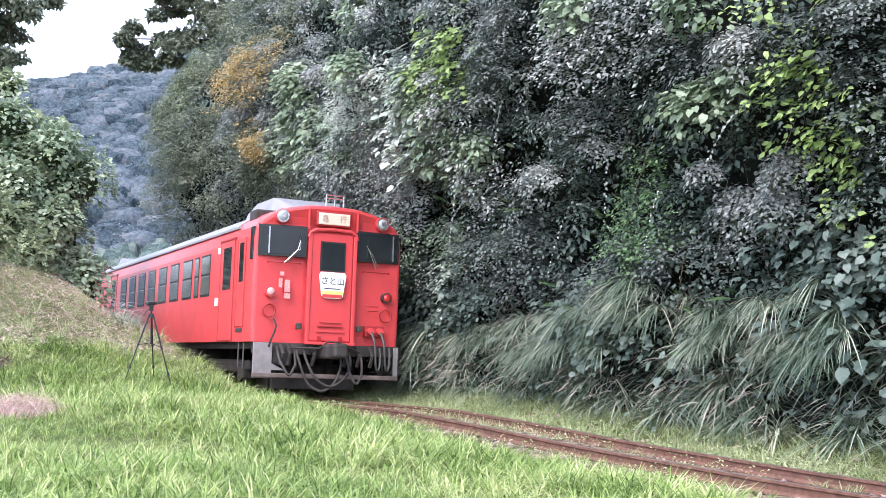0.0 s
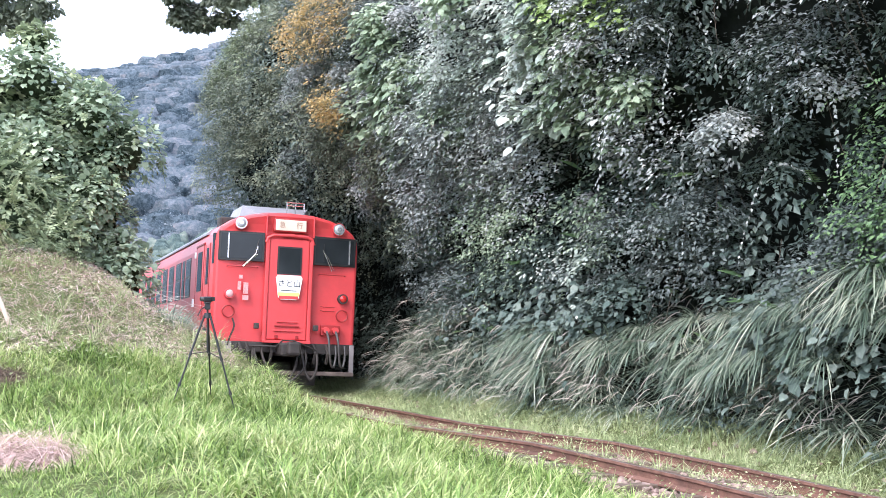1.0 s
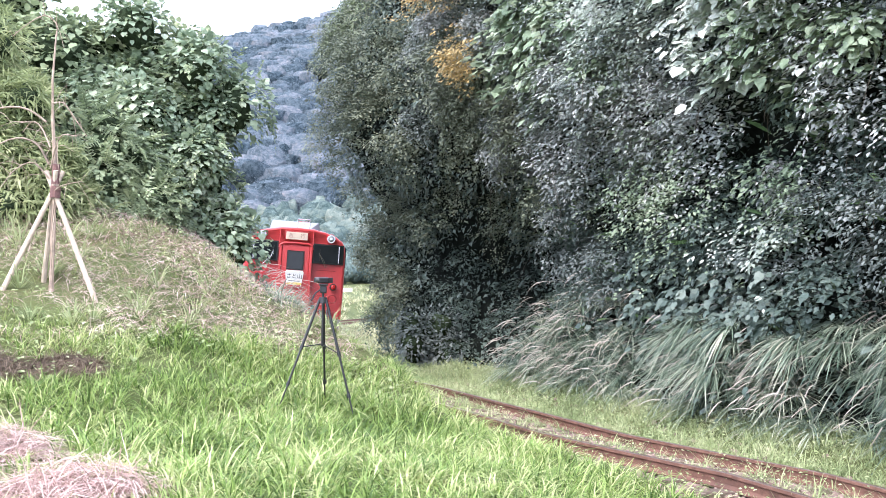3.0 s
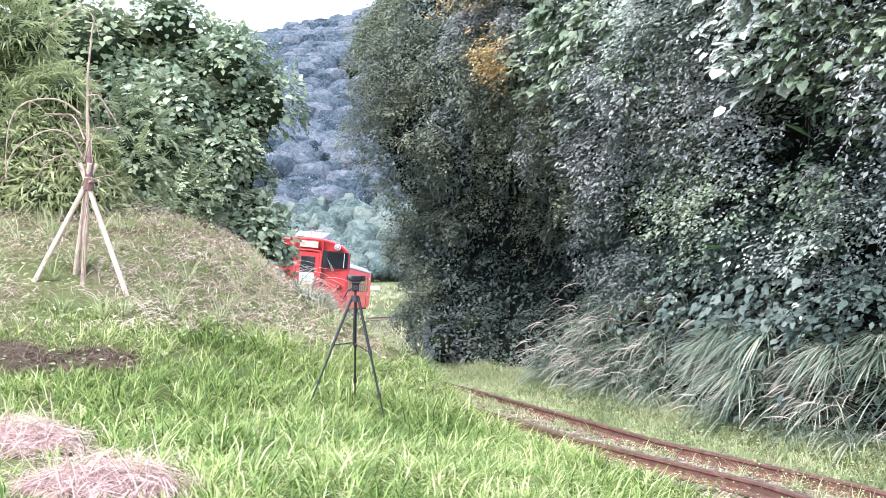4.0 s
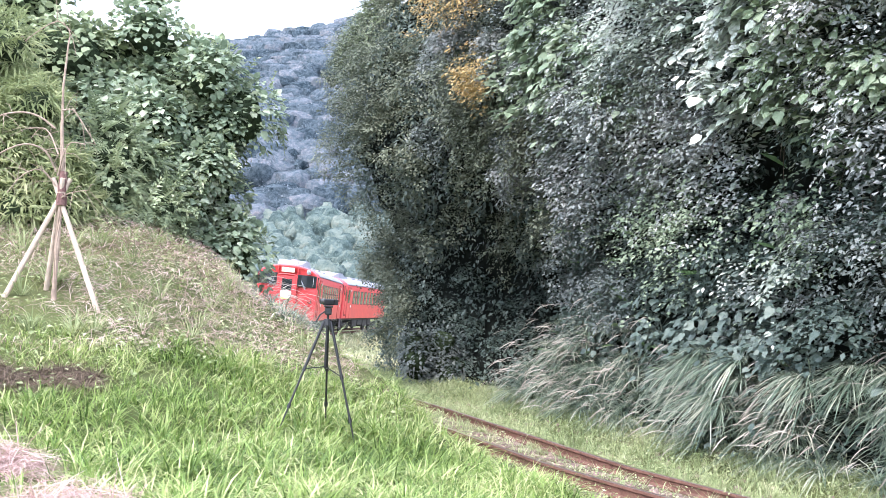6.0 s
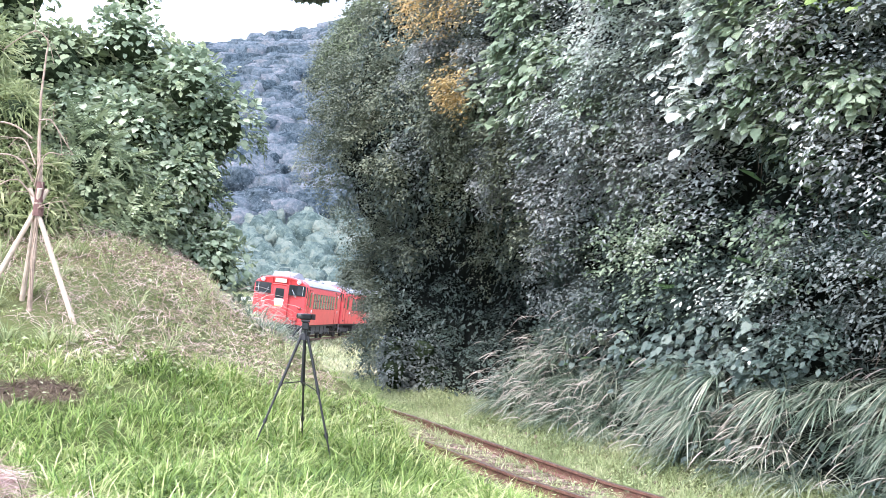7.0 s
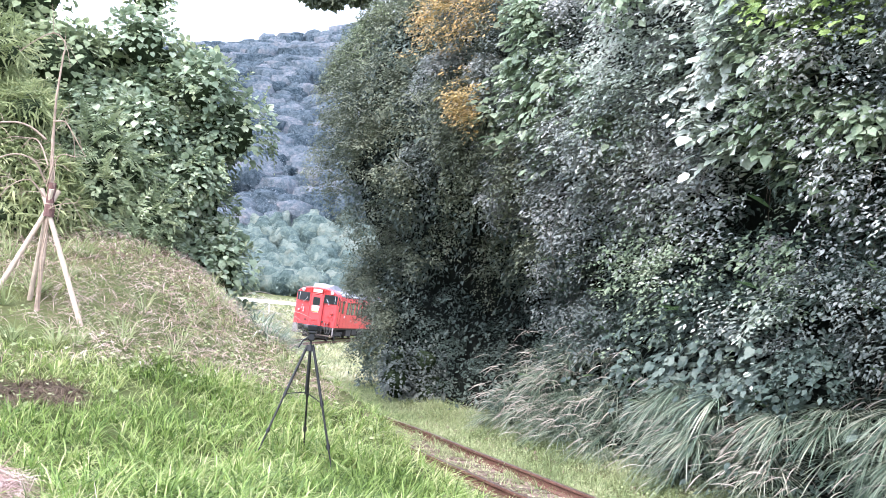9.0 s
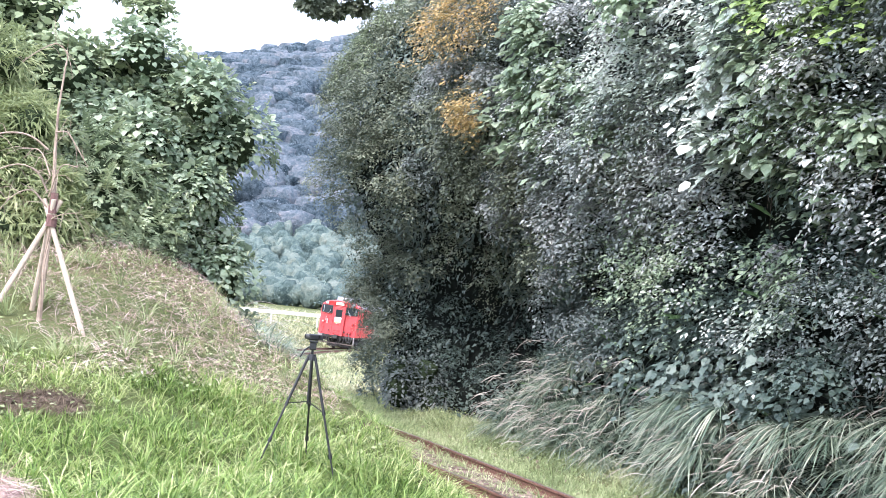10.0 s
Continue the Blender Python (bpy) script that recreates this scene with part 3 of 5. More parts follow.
def mound_set(seed, n, s0, s1, z0, z1, e0, e1, r0, r1, keep=open_face):
    rng = np.random.default_rng(seed)
    c, o, s, z = face_clumps(rng, n, s0, s1, z0, z1, e0, e1, keep)
    return rng, c, o, rng.uniform(r0, r1, len(c)), s, z


def clusters(name, mat, template, p, d, leaves, reach, size, seed, label, category="foliage", droop=0.15):
    """Leaf rosettes at the ends of twigs: leaves spread flat round each twig's end, lifted towards the light."""
    rng = np.random.default_rng(seed)
    n = len(p)
    k = np.repeat(np.arange(n), leaves)
    m = len(k)
    a = rng.uniform(0, 2 * math.pi, m)
    tilt = d * 0.55 + np.array([0, 0, 0.75]) + unit(n, rng) * 0.35
    tilt = tilt / np.linalg.norm(tilt, axis=1, keepdims=True)
    e1 = np.cross(tilt, np.array([0.31, 0.83, 0.2]))
    e1 = e1 / np.linalg.norm(e1, axis=1, keepdims=True)
    e2 = np.cross(tilt, e1)
    ray = e1[k] * np.cos(a)[:, None] + e2[k] * np.sin(a)[:, None]
    big = (0.7 + 0.6 * rng.random(n))[k]
    q = reach * big * rng.random(m) ** 0.6
    pos = p[k] + ray * q[:, None] + tilt[k] * (rng.normal(0, 0.03, m) - 0.25 * q)[:, None]
    axis = ray + np.array([0, 0, -droop]) + unit(m, rng) * 0.35
    normal = tilt[k] + unit(m, rng) * 0.4
    return scattered(name, mat, template, pos, axis, normal, size * big * (0.65 + 0.6 * rng.random(m)), label=label, category=category)


# a thin layer close to the earth, then mounds of several plants that stand out from it
rng = np.random.default_rng(21)
# the dark leaf colour of this layer paints the shade between the mounds
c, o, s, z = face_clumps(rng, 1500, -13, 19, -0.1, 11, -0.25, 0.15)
foliage("cliff_undergrowth", M_BROAD, LEAF, c, o, 0.3 + 0.4 * rng.random(len(c)), 52000, 0.11, 22, "undergrowth close to a cliff, shade put into its dark leaf colour")
for k, (name, mat, tmpl, n, s0, s1, z0, z1, e0, e1, r0, r1, ends, lv, reach, size, keep, label) in enumerate((
        ("cliff_shrubs", M_SHRUB, LEAF, 260, -13, 9.0, 1.7, 11, 0.0, 0.45, 0.35, 0.85, 12500, 11, 0.13, 0.060, open_face, "dense dark green shrubs over a cliff"),
        ("cliff_shoots", M_SPRAY, LEAF, 230, -13, 7.5, 2.6, 11, 0.2, 0.65, 0.2, 0.45, 8000, 11, 0.13, 0.060, lambda s, z: wob(s, z, 0.8, 3.0) > -0.25 - 0.04 * s, "grey green leafy shoots standing out from a cliff"),
        ("cliff_creeper", M_KUDZU, IVY, 46, -11, 5.5, 2.6, 10, 0.3, 0.65, 0.25, 0.55, 1100, 7, 0.2, 0.10, lambda s, z: wob(s, z, 0.6, 7.0) > 0.0, "light green broad-leaved creeper on a cliff"),
        ("cliff_bramble", M_BROAD, LEAF, 100, -12, 9, 1.2, 4.5, 0.0, 0.3, 0.3, 0.6, 3600, 10, 0.15, 0.070, open_face, "dark green bramble low on a cliff"),
        ("overhanging_oak", M_OAK, LEAF, 190, 4.8, 20, 2.6, 12.5, 0.0, 0.5, 0.45, 1.0, 12500, 11, 0.14, 0.059, None, "olive evergreen oak leaning out at the cliff's end"),
        ("overhanging_oak", M_OAK, LEAF, 46, 13.0, 19, 0.3, 3.6, 0.05, 0.4, 0.35, 0.65, 2300, 11, 0.14, 0.059, None, "low olive branches of an evergreen oak at the cliff's end"),
        # dark leaves here carry the hollow's shade in their colour
        ("hollow_shrubs", M_BROAD, LEAF, 80, 4.5, 18.5, 0.1, 3.0, -0.35, 0.1, 0.3, 0.6, 2400, 9, 0.15, 0.07, None, "shrubs under an overhang, the hollow's shade put into their dark colour"))):
    rng, c, o, r, s, z = mound_set(300 + k, n, s0, s1, z0, z1, e0, e1, r0, r1, keep)
    p, d = shell(rng, c, o, r, ends, 0.75)
    clusters(name, mat, tmpl, p, d, lv, reach, size, 330 + k, label)
# long strands that hang straight down
c, o, s, z = face_clumps(np.random.default_rng(45), 120, -12, 6, 2.6, 9, 0.4, 0.8, lambda s, z: wob(s, z, 0.9, 5.0) > -0.1)
sprays("hanging_vines", M_SPRAY, LEAF, c, o * 0.25 + np.array([0, 0, -0.4]), 0.8, 22, 0.075, 46, "strands of small leaves hanging down a cliff", 1.0)
rng = np.random.default_rng(24)


def patch(n, s0, z0, ds, dz, e0=0.35, e1=0.75, seed=1):
    rng = np.random.default_rng(seed)
    s, z = rng.normal(s0, ds, n), rng.normal(z0, dz, n)
    return cliff_point(s, z, rng.uniform(e0, e1, n)), out_way(s)


# single plants that stand out: s along the track, height, spread
for k, (name, mat, tmpl, s0, z0, ds, dz, n, lv, reach, size, label) in enumerate((
        ("autumn_spray", M_AUTUMN, LEAF, 6.0, 7.2, 0.8, 0.38, 285, 12, 0.16, 0.063, "orange autumn leaves on a drooping branch"),
        ("autumn_spray", M_AUTUMN, LEAF, 5.2, 5.4, 0.32, 0.2, 120, 12, 0.15, 0.059, "yellow orange autumn leaves"),
        ("pale_vine", M_KUDZU, IVY, 3.2, 5.4, 0.7, 0.42, 190, 7, 0.22, 0.15, "pale broad vine leaves over a ledge"),
        ("pale_vine", M_PALE, LEAF, 1.3, 4.8, 0.65, 0.42, 430, 10, 0.15, 0.070, "silvery pale leaves over a ledge"),
        ("pale_vine", M_SPRAY, LEAF, 0.8, 4.0, 1.0, 0.6, 560, 10, 0.15, 0.067, "silvery green leaves on a cliff"),
        ("pale_vine", M_PALE, LEAF, 0.1, 5.4, 0.8, 0.4, 360, 10, 0.15, 0.070, "pale green leaves over a ledge"),
        ("pale_vine", M_PALE, IVY, -1.4, 4.9, 0.5, 0.5, 190, 8, 0.18, 0.12, "pale vine leaves hanging down a cliff"),
        ("pale_vine", M_KUDZU, IVY, -2.5, 4.6, 0.4, 0.5, 110, 8, 0.18, 0.12, "green vine leaves hanging down a cliff"),
        ("pale_vine", M_SPRAY, LEAF, -3.1, 4.1, 0.5, 0.6, 285, 10, 0.15, 0.067, "grey green leaves on a cliff"),
        ("pale_vine", M_SPRAY, LEAF, -7.1, 5.4, 0.7, 0.4, 300, 10, 0.16, 0.070, "greyish leaves high on a cliff"),
        ("pale_vine", M_SPRAY, LEAF, 3.0, 4.2, 0.9, 0.6, 420, 10, 0.15, 0.066, "grey green leafy shoots on a cliff"),
        ("pale_vine", M_KUDZU, LEAF, 1.4, 2.9, 0.8, 0.5, 300, 10, 0.15, 0.066, "green leafy shoots on a cliff"),
        ("oak_tips", M_LEFT, LEAF, 13.8, 8.3, 1.6, 0.7, 420, 12, 0.14, 0.055, "fresh light green shoots high on an evergreen oak"),
        ("lime_vine", M_LIME, IVY, -3.2, 5.6, 0.45, 0.35, 90, 8, 0.16, 0.10, "bright lime green vine high on a cliff"),
        ("lime_vine", M_LIME, IVY, -10.5, 3.9, 0.3, 0.65, 80, 8, 0.16, 0.09, "bright lime green vine on a cliff"),
        ("large_leaf_vine", M_PALE, ROUND, -1.1, 4.1, 0.3, 0.15, 7, 5, 0.25, 0.2, "a few very large round pale leaves"),
        ("light_leaf_branch", M_PALE, LEAF, -1.2, 2.25, 0.45, 0.2, 67, 8, 0.2, 0.089, "pale yellow green branch reaching out"),
        ("light_leaf_branch", M_KUDZU, LEAF, -1.5, 2.8, 0.35, 0.3, 75, 8, 0.2, 0.081, "light green branch reaching out"),
        ("bright_shrub", M_FERN, LEAF, -6.8, 2.8, 0.4, 0.5, 165, 11, 0.14, 0.063, "fresh green shrub on a cliff"),
        ("kudzu_patch", M_BROAD, IVY, -0.4, 1.6, 1.1, 0.4, 230, 6, 0.2, 0.115, "dark broad kudzu leaves low on the cliff"),
        ("kudzu_patch", M_BROAD, IVY, -5.4, 1.2, 0.8, 0.3, 170, 6, 0.2, 0.115, "dark broad kudzu leaves among pampas grass"),
        ("kudzu_patch", M_BROAD, IVY, -10.2, 1.9, 0.7, 0.45, 150, 6, 0.22, 0.135, "large dark kudzu leaves on a cliff"))):
    near = 0.9 if name == "autumn_spray" else 0.35 if name == "kudzu_patch" else 0.55
    c, o = patch(n, s0, z0, ds, dz, near, near + 0.4, 200 + k)
    clusters(name, mat, tmpl, c, o, lv, reach, size, 220 + k, label)
c, o, s, z = face_clumps(rng, 130, -9, 9, 0.8, 3.6, 0.2, 0.5, open_face)
scattered("fern_fronds", M_FERN, FERN, c, o + unit(len(c), rng) * 0.5 + np.array([0, 0, 0.1]), np.array([0, 0, 1.0]) + unit(len(c), rng) * 0.3, rng.uniform(0.22, 0.45, len(c)), label="green fern fronds on a shaded cliff", category="fern")
c, o, s, z = face_clumps(rng, 240, -11, 10, 2.0, 8.5, 0.2, 0.65)
scattered("hanging_stems", M_BARK, blade(0.2, 0.007, 4), c, np.array([0, 0, -1.0]) + unit(len(c), rng) * 0.45, o + unit(len(c), rng) * 0.4, rng.uniform(0.6, 1.6, len(c)), label="bare brown vine stems hanging down a cliff", category="vines")

# ---- pampas grass along the cliff's foot ----
BLADES = [blade(0.45, 0.028, 3), blade(0.85, 0.026, 3), blade(1.3, 0.024, 3)]
STEMS = [blade(0.3, 0.036, 2), blade(0.65, 0.036, 2), blade(1.0, 0.032, 2)]
LUSH = [blade(0.4, 0.042, 2), blade(1.0, 0.042, 3), blade(1.6, 0.042, 3)]


def tufts(name, mat, base, per, length, seed, label, spread=0.6, lean=(0, 0, 0), blades=None, cat="grass"):
    """Grass tufts: blades that fan out from each base."""
    rng = np.random.default_rng(seed)
    made = []
    for j, tmpl in enumerate(blades or BLADES):
        n = int(len(base) * per / 3)
        k = rng.integers(0, len(base), n)
        a = rng.uniform(0, 2 * math.pi, n)
        w = spread * rng.random(n) ** 0.7
        h = np.stack([np.cos(a), np.sin(a), np.zeros(n)], 1)
        axis = h * w[:, None] + np.array([0, 0, 1.0]) + np.array(lean) * rng.uniform(0.4, 1.4, (n, 1))
        flat = axis * np.array([1, 1, 0])
        flat = flat / np.maximum(np.linalg.norm(flat, axis=1, keepdims=True), 1e-5)
        normal = np.array([0, 0, 1.0]) - flat * 0.8
        sz = np.asarray(length)[k] if np.ndim(length) else np.full(n, length)
        made.append(scattered(name, mat, tmpl, base[k] + h * 0.07 * rng.random((n, 1)), axis, normal, sz * (0.55 + 0.6 * rng.random(n)), label=label, category=cat))
    return made


def beside(rng, n, s0, s1, u0, u1):
    s, u = rng.uniform(s0, s1, n), rng.uniform(u0, u1, n)
    th = TH + TK * s
    r = 1 / TK - u - np.interp(s, BEND_S, BEND_U)
    x, y = CXC - np.cos(th) * r, CYC + np.sin(th) * r
    return np.stack([x, y, ground_z(x, y)], 1), s, u


rng = np.random.default_rng(31)
ARCHES = [blade(0.7, 0.03, 4), blade(1.2, 0.03, 4), blade(1.7, 0.03, 4)]
b, s, u = beside(rng, 330, -13, 6.5, 2.15, 3.0)
b[:, 2] += (u - 2.15) * rng.uniform(0.5, 1.9, len(u)) * (1 + 0.4 * smooth(-1, -6, s))
tufts("pampas_grass", M_PAMPAS, b, 58, rng.uniform(0.26, 0.52, len(b)) * (1 + 0.35 * smooth(-2, -7, s)), 32, "long arching pampas grass at the cliff's foot", 0.9, (-0.25, -0.15, 0), ARCHES)
# drooping tufts on the rock above
ps = rng.uniform(-9.5, 2.0, 80) - 1.0
pz = rng.uniform(0.5, 1.2, 80) + 0.9 * smooth(-2, -7, ps) * rng.random(80)
tufts("hanging_grass", M_PAMPAS, cliff_point(ps, pz, 0.55), 90, rng.uniform(0.25, 0.5, 80), 38, "long grass drooping from the foot of a cliff", 0.8, (-0.5, -0.2, -0.3), [blade(0.9, 0.03, 4), blade(1.4, 0.03, 4), blade(1.9, 0.03, 4)])
n = 1500
k = rng.integers(0, len(b), n)
scattered("pampas_plumes", M_PLUME, blade(1.0, 0.055, 4), b[k] + np.array([-0.2, -0.1, 0.3]) + rng.normal(0, 0.15, (n, 3)), np.array([-0.75, -0.25, 0.3]) + rng.normal(0, 0.3, (n, 3)), np.array([0.5, -0.3, 0.8]) + rng.normal(0, 0.2, (n, 3)), rng.uniform(0.14, 0.3, n), label="silvery drooping pampas seed heads", category="grass")

HEAPS = ((-3.45, 8.5, 0.42, 0), (-2.35, 7.2, 0.42, 0), (-4.55, 10.95, 0.42, 1), (-3.8, 11.25, 0.24, 1))
# ---- verge and meadow grass ----
b, s, u = beside(rng, 5600, -14, 18, 0.75, 2.6)
tufts("verge_grass", M_VERGE, b, 13, rng.uniform(0.1, 0.26, len(b)), 33, "short yellowish green grass beside the rails", 0.8, (0, 0, 0), STEMS)
b, s, u = beside(rng, 3200, -13, 34, -1.4, 0.95)
ok = wob(b[:, 0], b[:, 1], 1.2, 5.0) > -0.35 - 0.03 * s
tufts("track_weeds", M_VERGE, b[ok], 16, rng.uniform(0.1, 0.28, ok.sum()), 34, "weeds growing between the rails", 0.9, (0, 0, 0), STEMS)
n = 20000
x, y = rng.uniform(-8, 4.5, n), rng.uniform(-2.5, 16, n)
s, u = along(x, y)
cutgrass = smooth(0.0, 1.3, s) * smooth(-2.3, -3.4, u)
ok = (u < -1.35) & (s < 9) & (np.abs(x - 0.5) < 4.2 + 0.42 * (y + 7.3)) & (rng.random(n) > 0.96 * cutgrass) & (rng.random(n) > 0.45 * smooth(-2.2, -3.2, x) * smooth(11, 9, y))
for hx, hy, hr, _ in HEAPS:
    ok &= np.hypot((x - hx) / 1.3, y - hy) > hr * 1.05
x, y = x[ok], y[ok]
hgt = np.interp(wob(x, y, 0.7, 3.0), [-0.8, 0.8], [0.15, 0.38]) * (1 - 0.45 * cutgrass[ok])
tufts("meadow_grass", M_GRASS, np.stack([x, y, ground_z(x, y) - 0.01], 1), 11, hgt, 35, "tall fresh green meadow grass", 0.6, (0.06, 0.0, 0), LUSH)
b, s, u = beside(rng, 1100, 2.5, 12.5, -2.7, -1.4)
tufts("bank_grass", M_PAMPAS, b, 22, rng.uniform(0.25, 0.5, len(b)), 36, "rank grass hanging over the cutting's edge", 0.8, (0.2, -0.1, 0))
b, s, u = beside(rng, 4600, -1.0, 10, -12.0, -2.0)
tufts("cut_bank_grass", M_CUT, b, 12, rng.uniform(0.06, 0.17, len(b)), 37, "mown drying grass on a bank", 1.0, (0, 0, 0), STEMS)
b, s, u = beside(rng, 16000, -1.0, 10, -12.0, -2.0)
ok = wob(b[:, 0], b[:, 1], 1.5, 6.0) > -0.1
b = b[ok] + np.array([0, 0, 1.0]) * rng.uniform(0.04, 0.16, (ok.sum(), 1))
scattered("bank_weeds", M_VERGE, LEAF, b, unit(len(b), rng) * np.array([1, 1, 0.3]), np.array([0, 0, 1.0]) + unit(len(b), rng) * 0.5, rng.uniform(0.04, 0.075, len(b)), label="low broad-leaved weeds on a mown bank", category="weeds")
b, s, u = beside(rng, 90, 0.5, 9, -7.5, -2.2)
tufts("rough_tufts", M_BAMBOO, b, 30, rng.uniform(0.3, 0.5, len(b)), 39, "tufts of uncut grass on a bank", 0.7, (0, 0, 0), STEMS)
b, s, u = beside(rng, 2600, -11, 9, -1.5, -0.4)
ok = wob(s, u * 0.6, 1.5, 2.0) > -0.12 - 0.05 * s
tufts("near_rail_tufts", M_GRASS, b[ok], 14, rng.uniform(0.12, 0.28, ok.sum()), 40, "green tufts leaning over a rail", 0.8, (0, 0, 0), LUSH)
b, s, u = beside(rng, 1500, -11, 12, 0.4, 1.3)
ok = wob(s, u * 0.6, 1.7, 6.0) > 0.0 - 0.04 * s
tufts("far_rail_tufts", M_VERGE, b[ok], 14, rng.uniform(0.1, 0.22, ok.sum()), 41, "pale tufts beside a rail", 0.9, (0, 0, 0), LUSH)
n = 40000
b, s, u = beside(rng, n, -11, 18, -1.6, 2.7)
ok = (wob(b[:, 0], b[:, 1], 1.6, 8.0) > -0.3 + 0.5 * (np.abs(u) < 0.5)) & (np.abs(np.abs(u) - 0.57) > 0.05)
b = b[ok]
n = len(b)
b[:, 2] += rng.uniform(0.02, 0.2, n)
scattered("low_weeds", M_VERGE, LEAF, b, unit(n, rng) * np.array([1, 1, 0.3]), np.array([0, 0, 1.0]) + unit(n, rng) * 0.7, rng.uniform(0.025, 0.045, n), label="low leafy weeds along the rails", category="weeds")


# ---- the train ----
PROFILE = [(0.0, 3.46), (0.45, 3.44), (0.8, 3.375), (1.1, 3.27), (1.29, 3.14), (1.375, 3.0), (1.4, 2.8), (1.4, 1.6), (1.39, 1.15), (1.385, 0.98)]
CARLEN = 16.2


def sweep(x):
    """How far the cab's front leans back towards its sides."""
    return 0.13 * max(0.0, (abs(x) - 0.44) / 0.96) ** 1.4


def car_body():
    bm = bmesh.new()
    prof = [(x, z) for x, z in PROFILE] + [(-x, z) for x, z in PROFILE[::-1][:-1]]
    rings = []
    for y, k in ((0.0, 0.945), (0.012, 0.972), (0.04, 0.988), (0.1, 0.998), (0.2, 1.0), (1.5, 1.0), (5, 1.0), (10, 1.0), (CARLEN - 0.15, 1.0), (CARLEN, 0.97)):
        fade = max(0.0, 1 - y / 1.5) if y < 10 else 0.0
        rings.append([bm.verts.new((x * k, y + sweep(x) * fade, 0.98 + (z - 0.98) * (0.5 + 0.5 * k) if z > 1 else z)) for x, z in prof])
    for a, b in zip(rings, rings[1:]):
        for k in range(len(prof) - 1):
            bm.faces.new((a[k], a[k + 1], b[k + 1], b[k]))
        bm.faces.new((a[-1], a[0], b[0], b[-1]))
    # front: strips between matching sides
    half = len(PROFILE)
    r = rings[0]
    left = [r[0]] + [r[-i] for i in range(1, half)]
    for k in range(half - 1):
        if k == 0:
            bm.faces.new((r[0], r[1], left[1]))
        else:
            bm.faces.new((r[k], r[k + 1], left[k + 1], left[k]))
    r = rings[-1]
    left = [r[0]] + [r[-i] for i in range(1, half)]
    bm.faces.new((r[0], r[1], left[1]))
    for k in range(1, half - 1):
        bm.faces.new((r[k], r[k + 1], left[k + 1], left[k]))
    return bm


def roof_shell(y0, y1):
    bm = bmesh.new()
    top = [(-1.31, 3.14), (-1.11, 3.285), (-0.82, 3.395), (-0.46, 3.46), (0, 3.482), (0.46, 3.46), (0.82, 3.395), (1.11, 3.285), (1.31, 3.14), (1.36, 3.1), (1.36, 3.07), (-1.36, 3.07), (-1.36, 3.1)]
    a, b = ([bm.verts.new((x, y, z)) for x, z in top] for y in (y0, y1))
    for k in range(len(top)):
        bm.faces.new((a[k], a[(k + 1) % len(top)], b[(k + 1) % len(top)], b[k]))
    bm.faces.new(a)
    bm.faces.new(b)
    return bm


def framed_pane(parent, name, x0, x1, z0, z1, y, rim=0.035, wrap=None):
    """A cab window: a rubber rim and a dark pane, bent back with the cab's front."""
    def slab(xa, xb, za, zb, ya, yb):
        bm = bmesh.new()
        n = 6
        front, rear = [], []
        for i in range(n + 1):
            x = xa + (xb - xa) * i / n
            k = sweep(x) if wrap else 0.0
            front.append([bm.verts.new((x, ya + k, z)) for z in (za, zb)])
            rear.append([bm.verts.new((x, yb + k, z)) for z in (za, zb)])
        for i in range(n):
            bm.faces.new((front[i][0], front[i + 1][0], front[i + 1][1], front[i][1]))
            for j in (0, 1):
                bm.faces.new((front[i][j], front[i + 1][j], rear[i + 1][j], rear[i][j]))
        for i in (0, n):
            bm.faces.new((front[i][0], front[i][1], rear[i][1], rear[i][0]))
        bmesh.ops.bevel(bm, geom=[e for e in bm.edges if len(e.link_faces) == 2 and e.calc_face_angle(0) > 1], offset=0.008, segments=1, affect="EDGES")
        return bm
    w = part(name, slab(x0, x1, z0, z1, y - 0.018, y + 0.08), M_RUBBER, parent, "black rubber window frame")
    part("pane", slab(x0 + rim, x1 - rim, z0 + rim, z1 - rim, y - 0.024, y + 0.02), M_GLASS, w, "dark reflecting glass")
    return w


def side_panel(parent, name, side, y0, y1, z0, z1, mat, proud=0.012, label=""):
    x = side * 1.4
    return part(name, box(min(x - side * 0.04, x + side * proud), max(x - side * 0.04, x + side * proud), y0, y1, z0, z1, 0.006), mat, parent, label)


def writing(text, size, m, mat, parent, name="lettering"):
    cu = bpy.data.curves.new(name, "FONT")
    cu.body, cu.size, cu.align_x, cu.align_y, cu.extrude = text, size, "CENTER", "CENTER", 0.002
    tmp = bpy.data.objects.new(name, cu)
    scene.collection.objects.link(tmp)
    bpy.context.view_layer.update()
    me = bpy.data.meshes.new_from_object(tmp.evaluated_get(bpy.context.evaluated_depsgraph_get()))
    bpy.data.objects.remove(tmp)
    me.materials.clear()
    me.materials.append(mat)
    ob = new(name, me)
    ob.parent = parent
    ob.matrix_local = m
    return ob


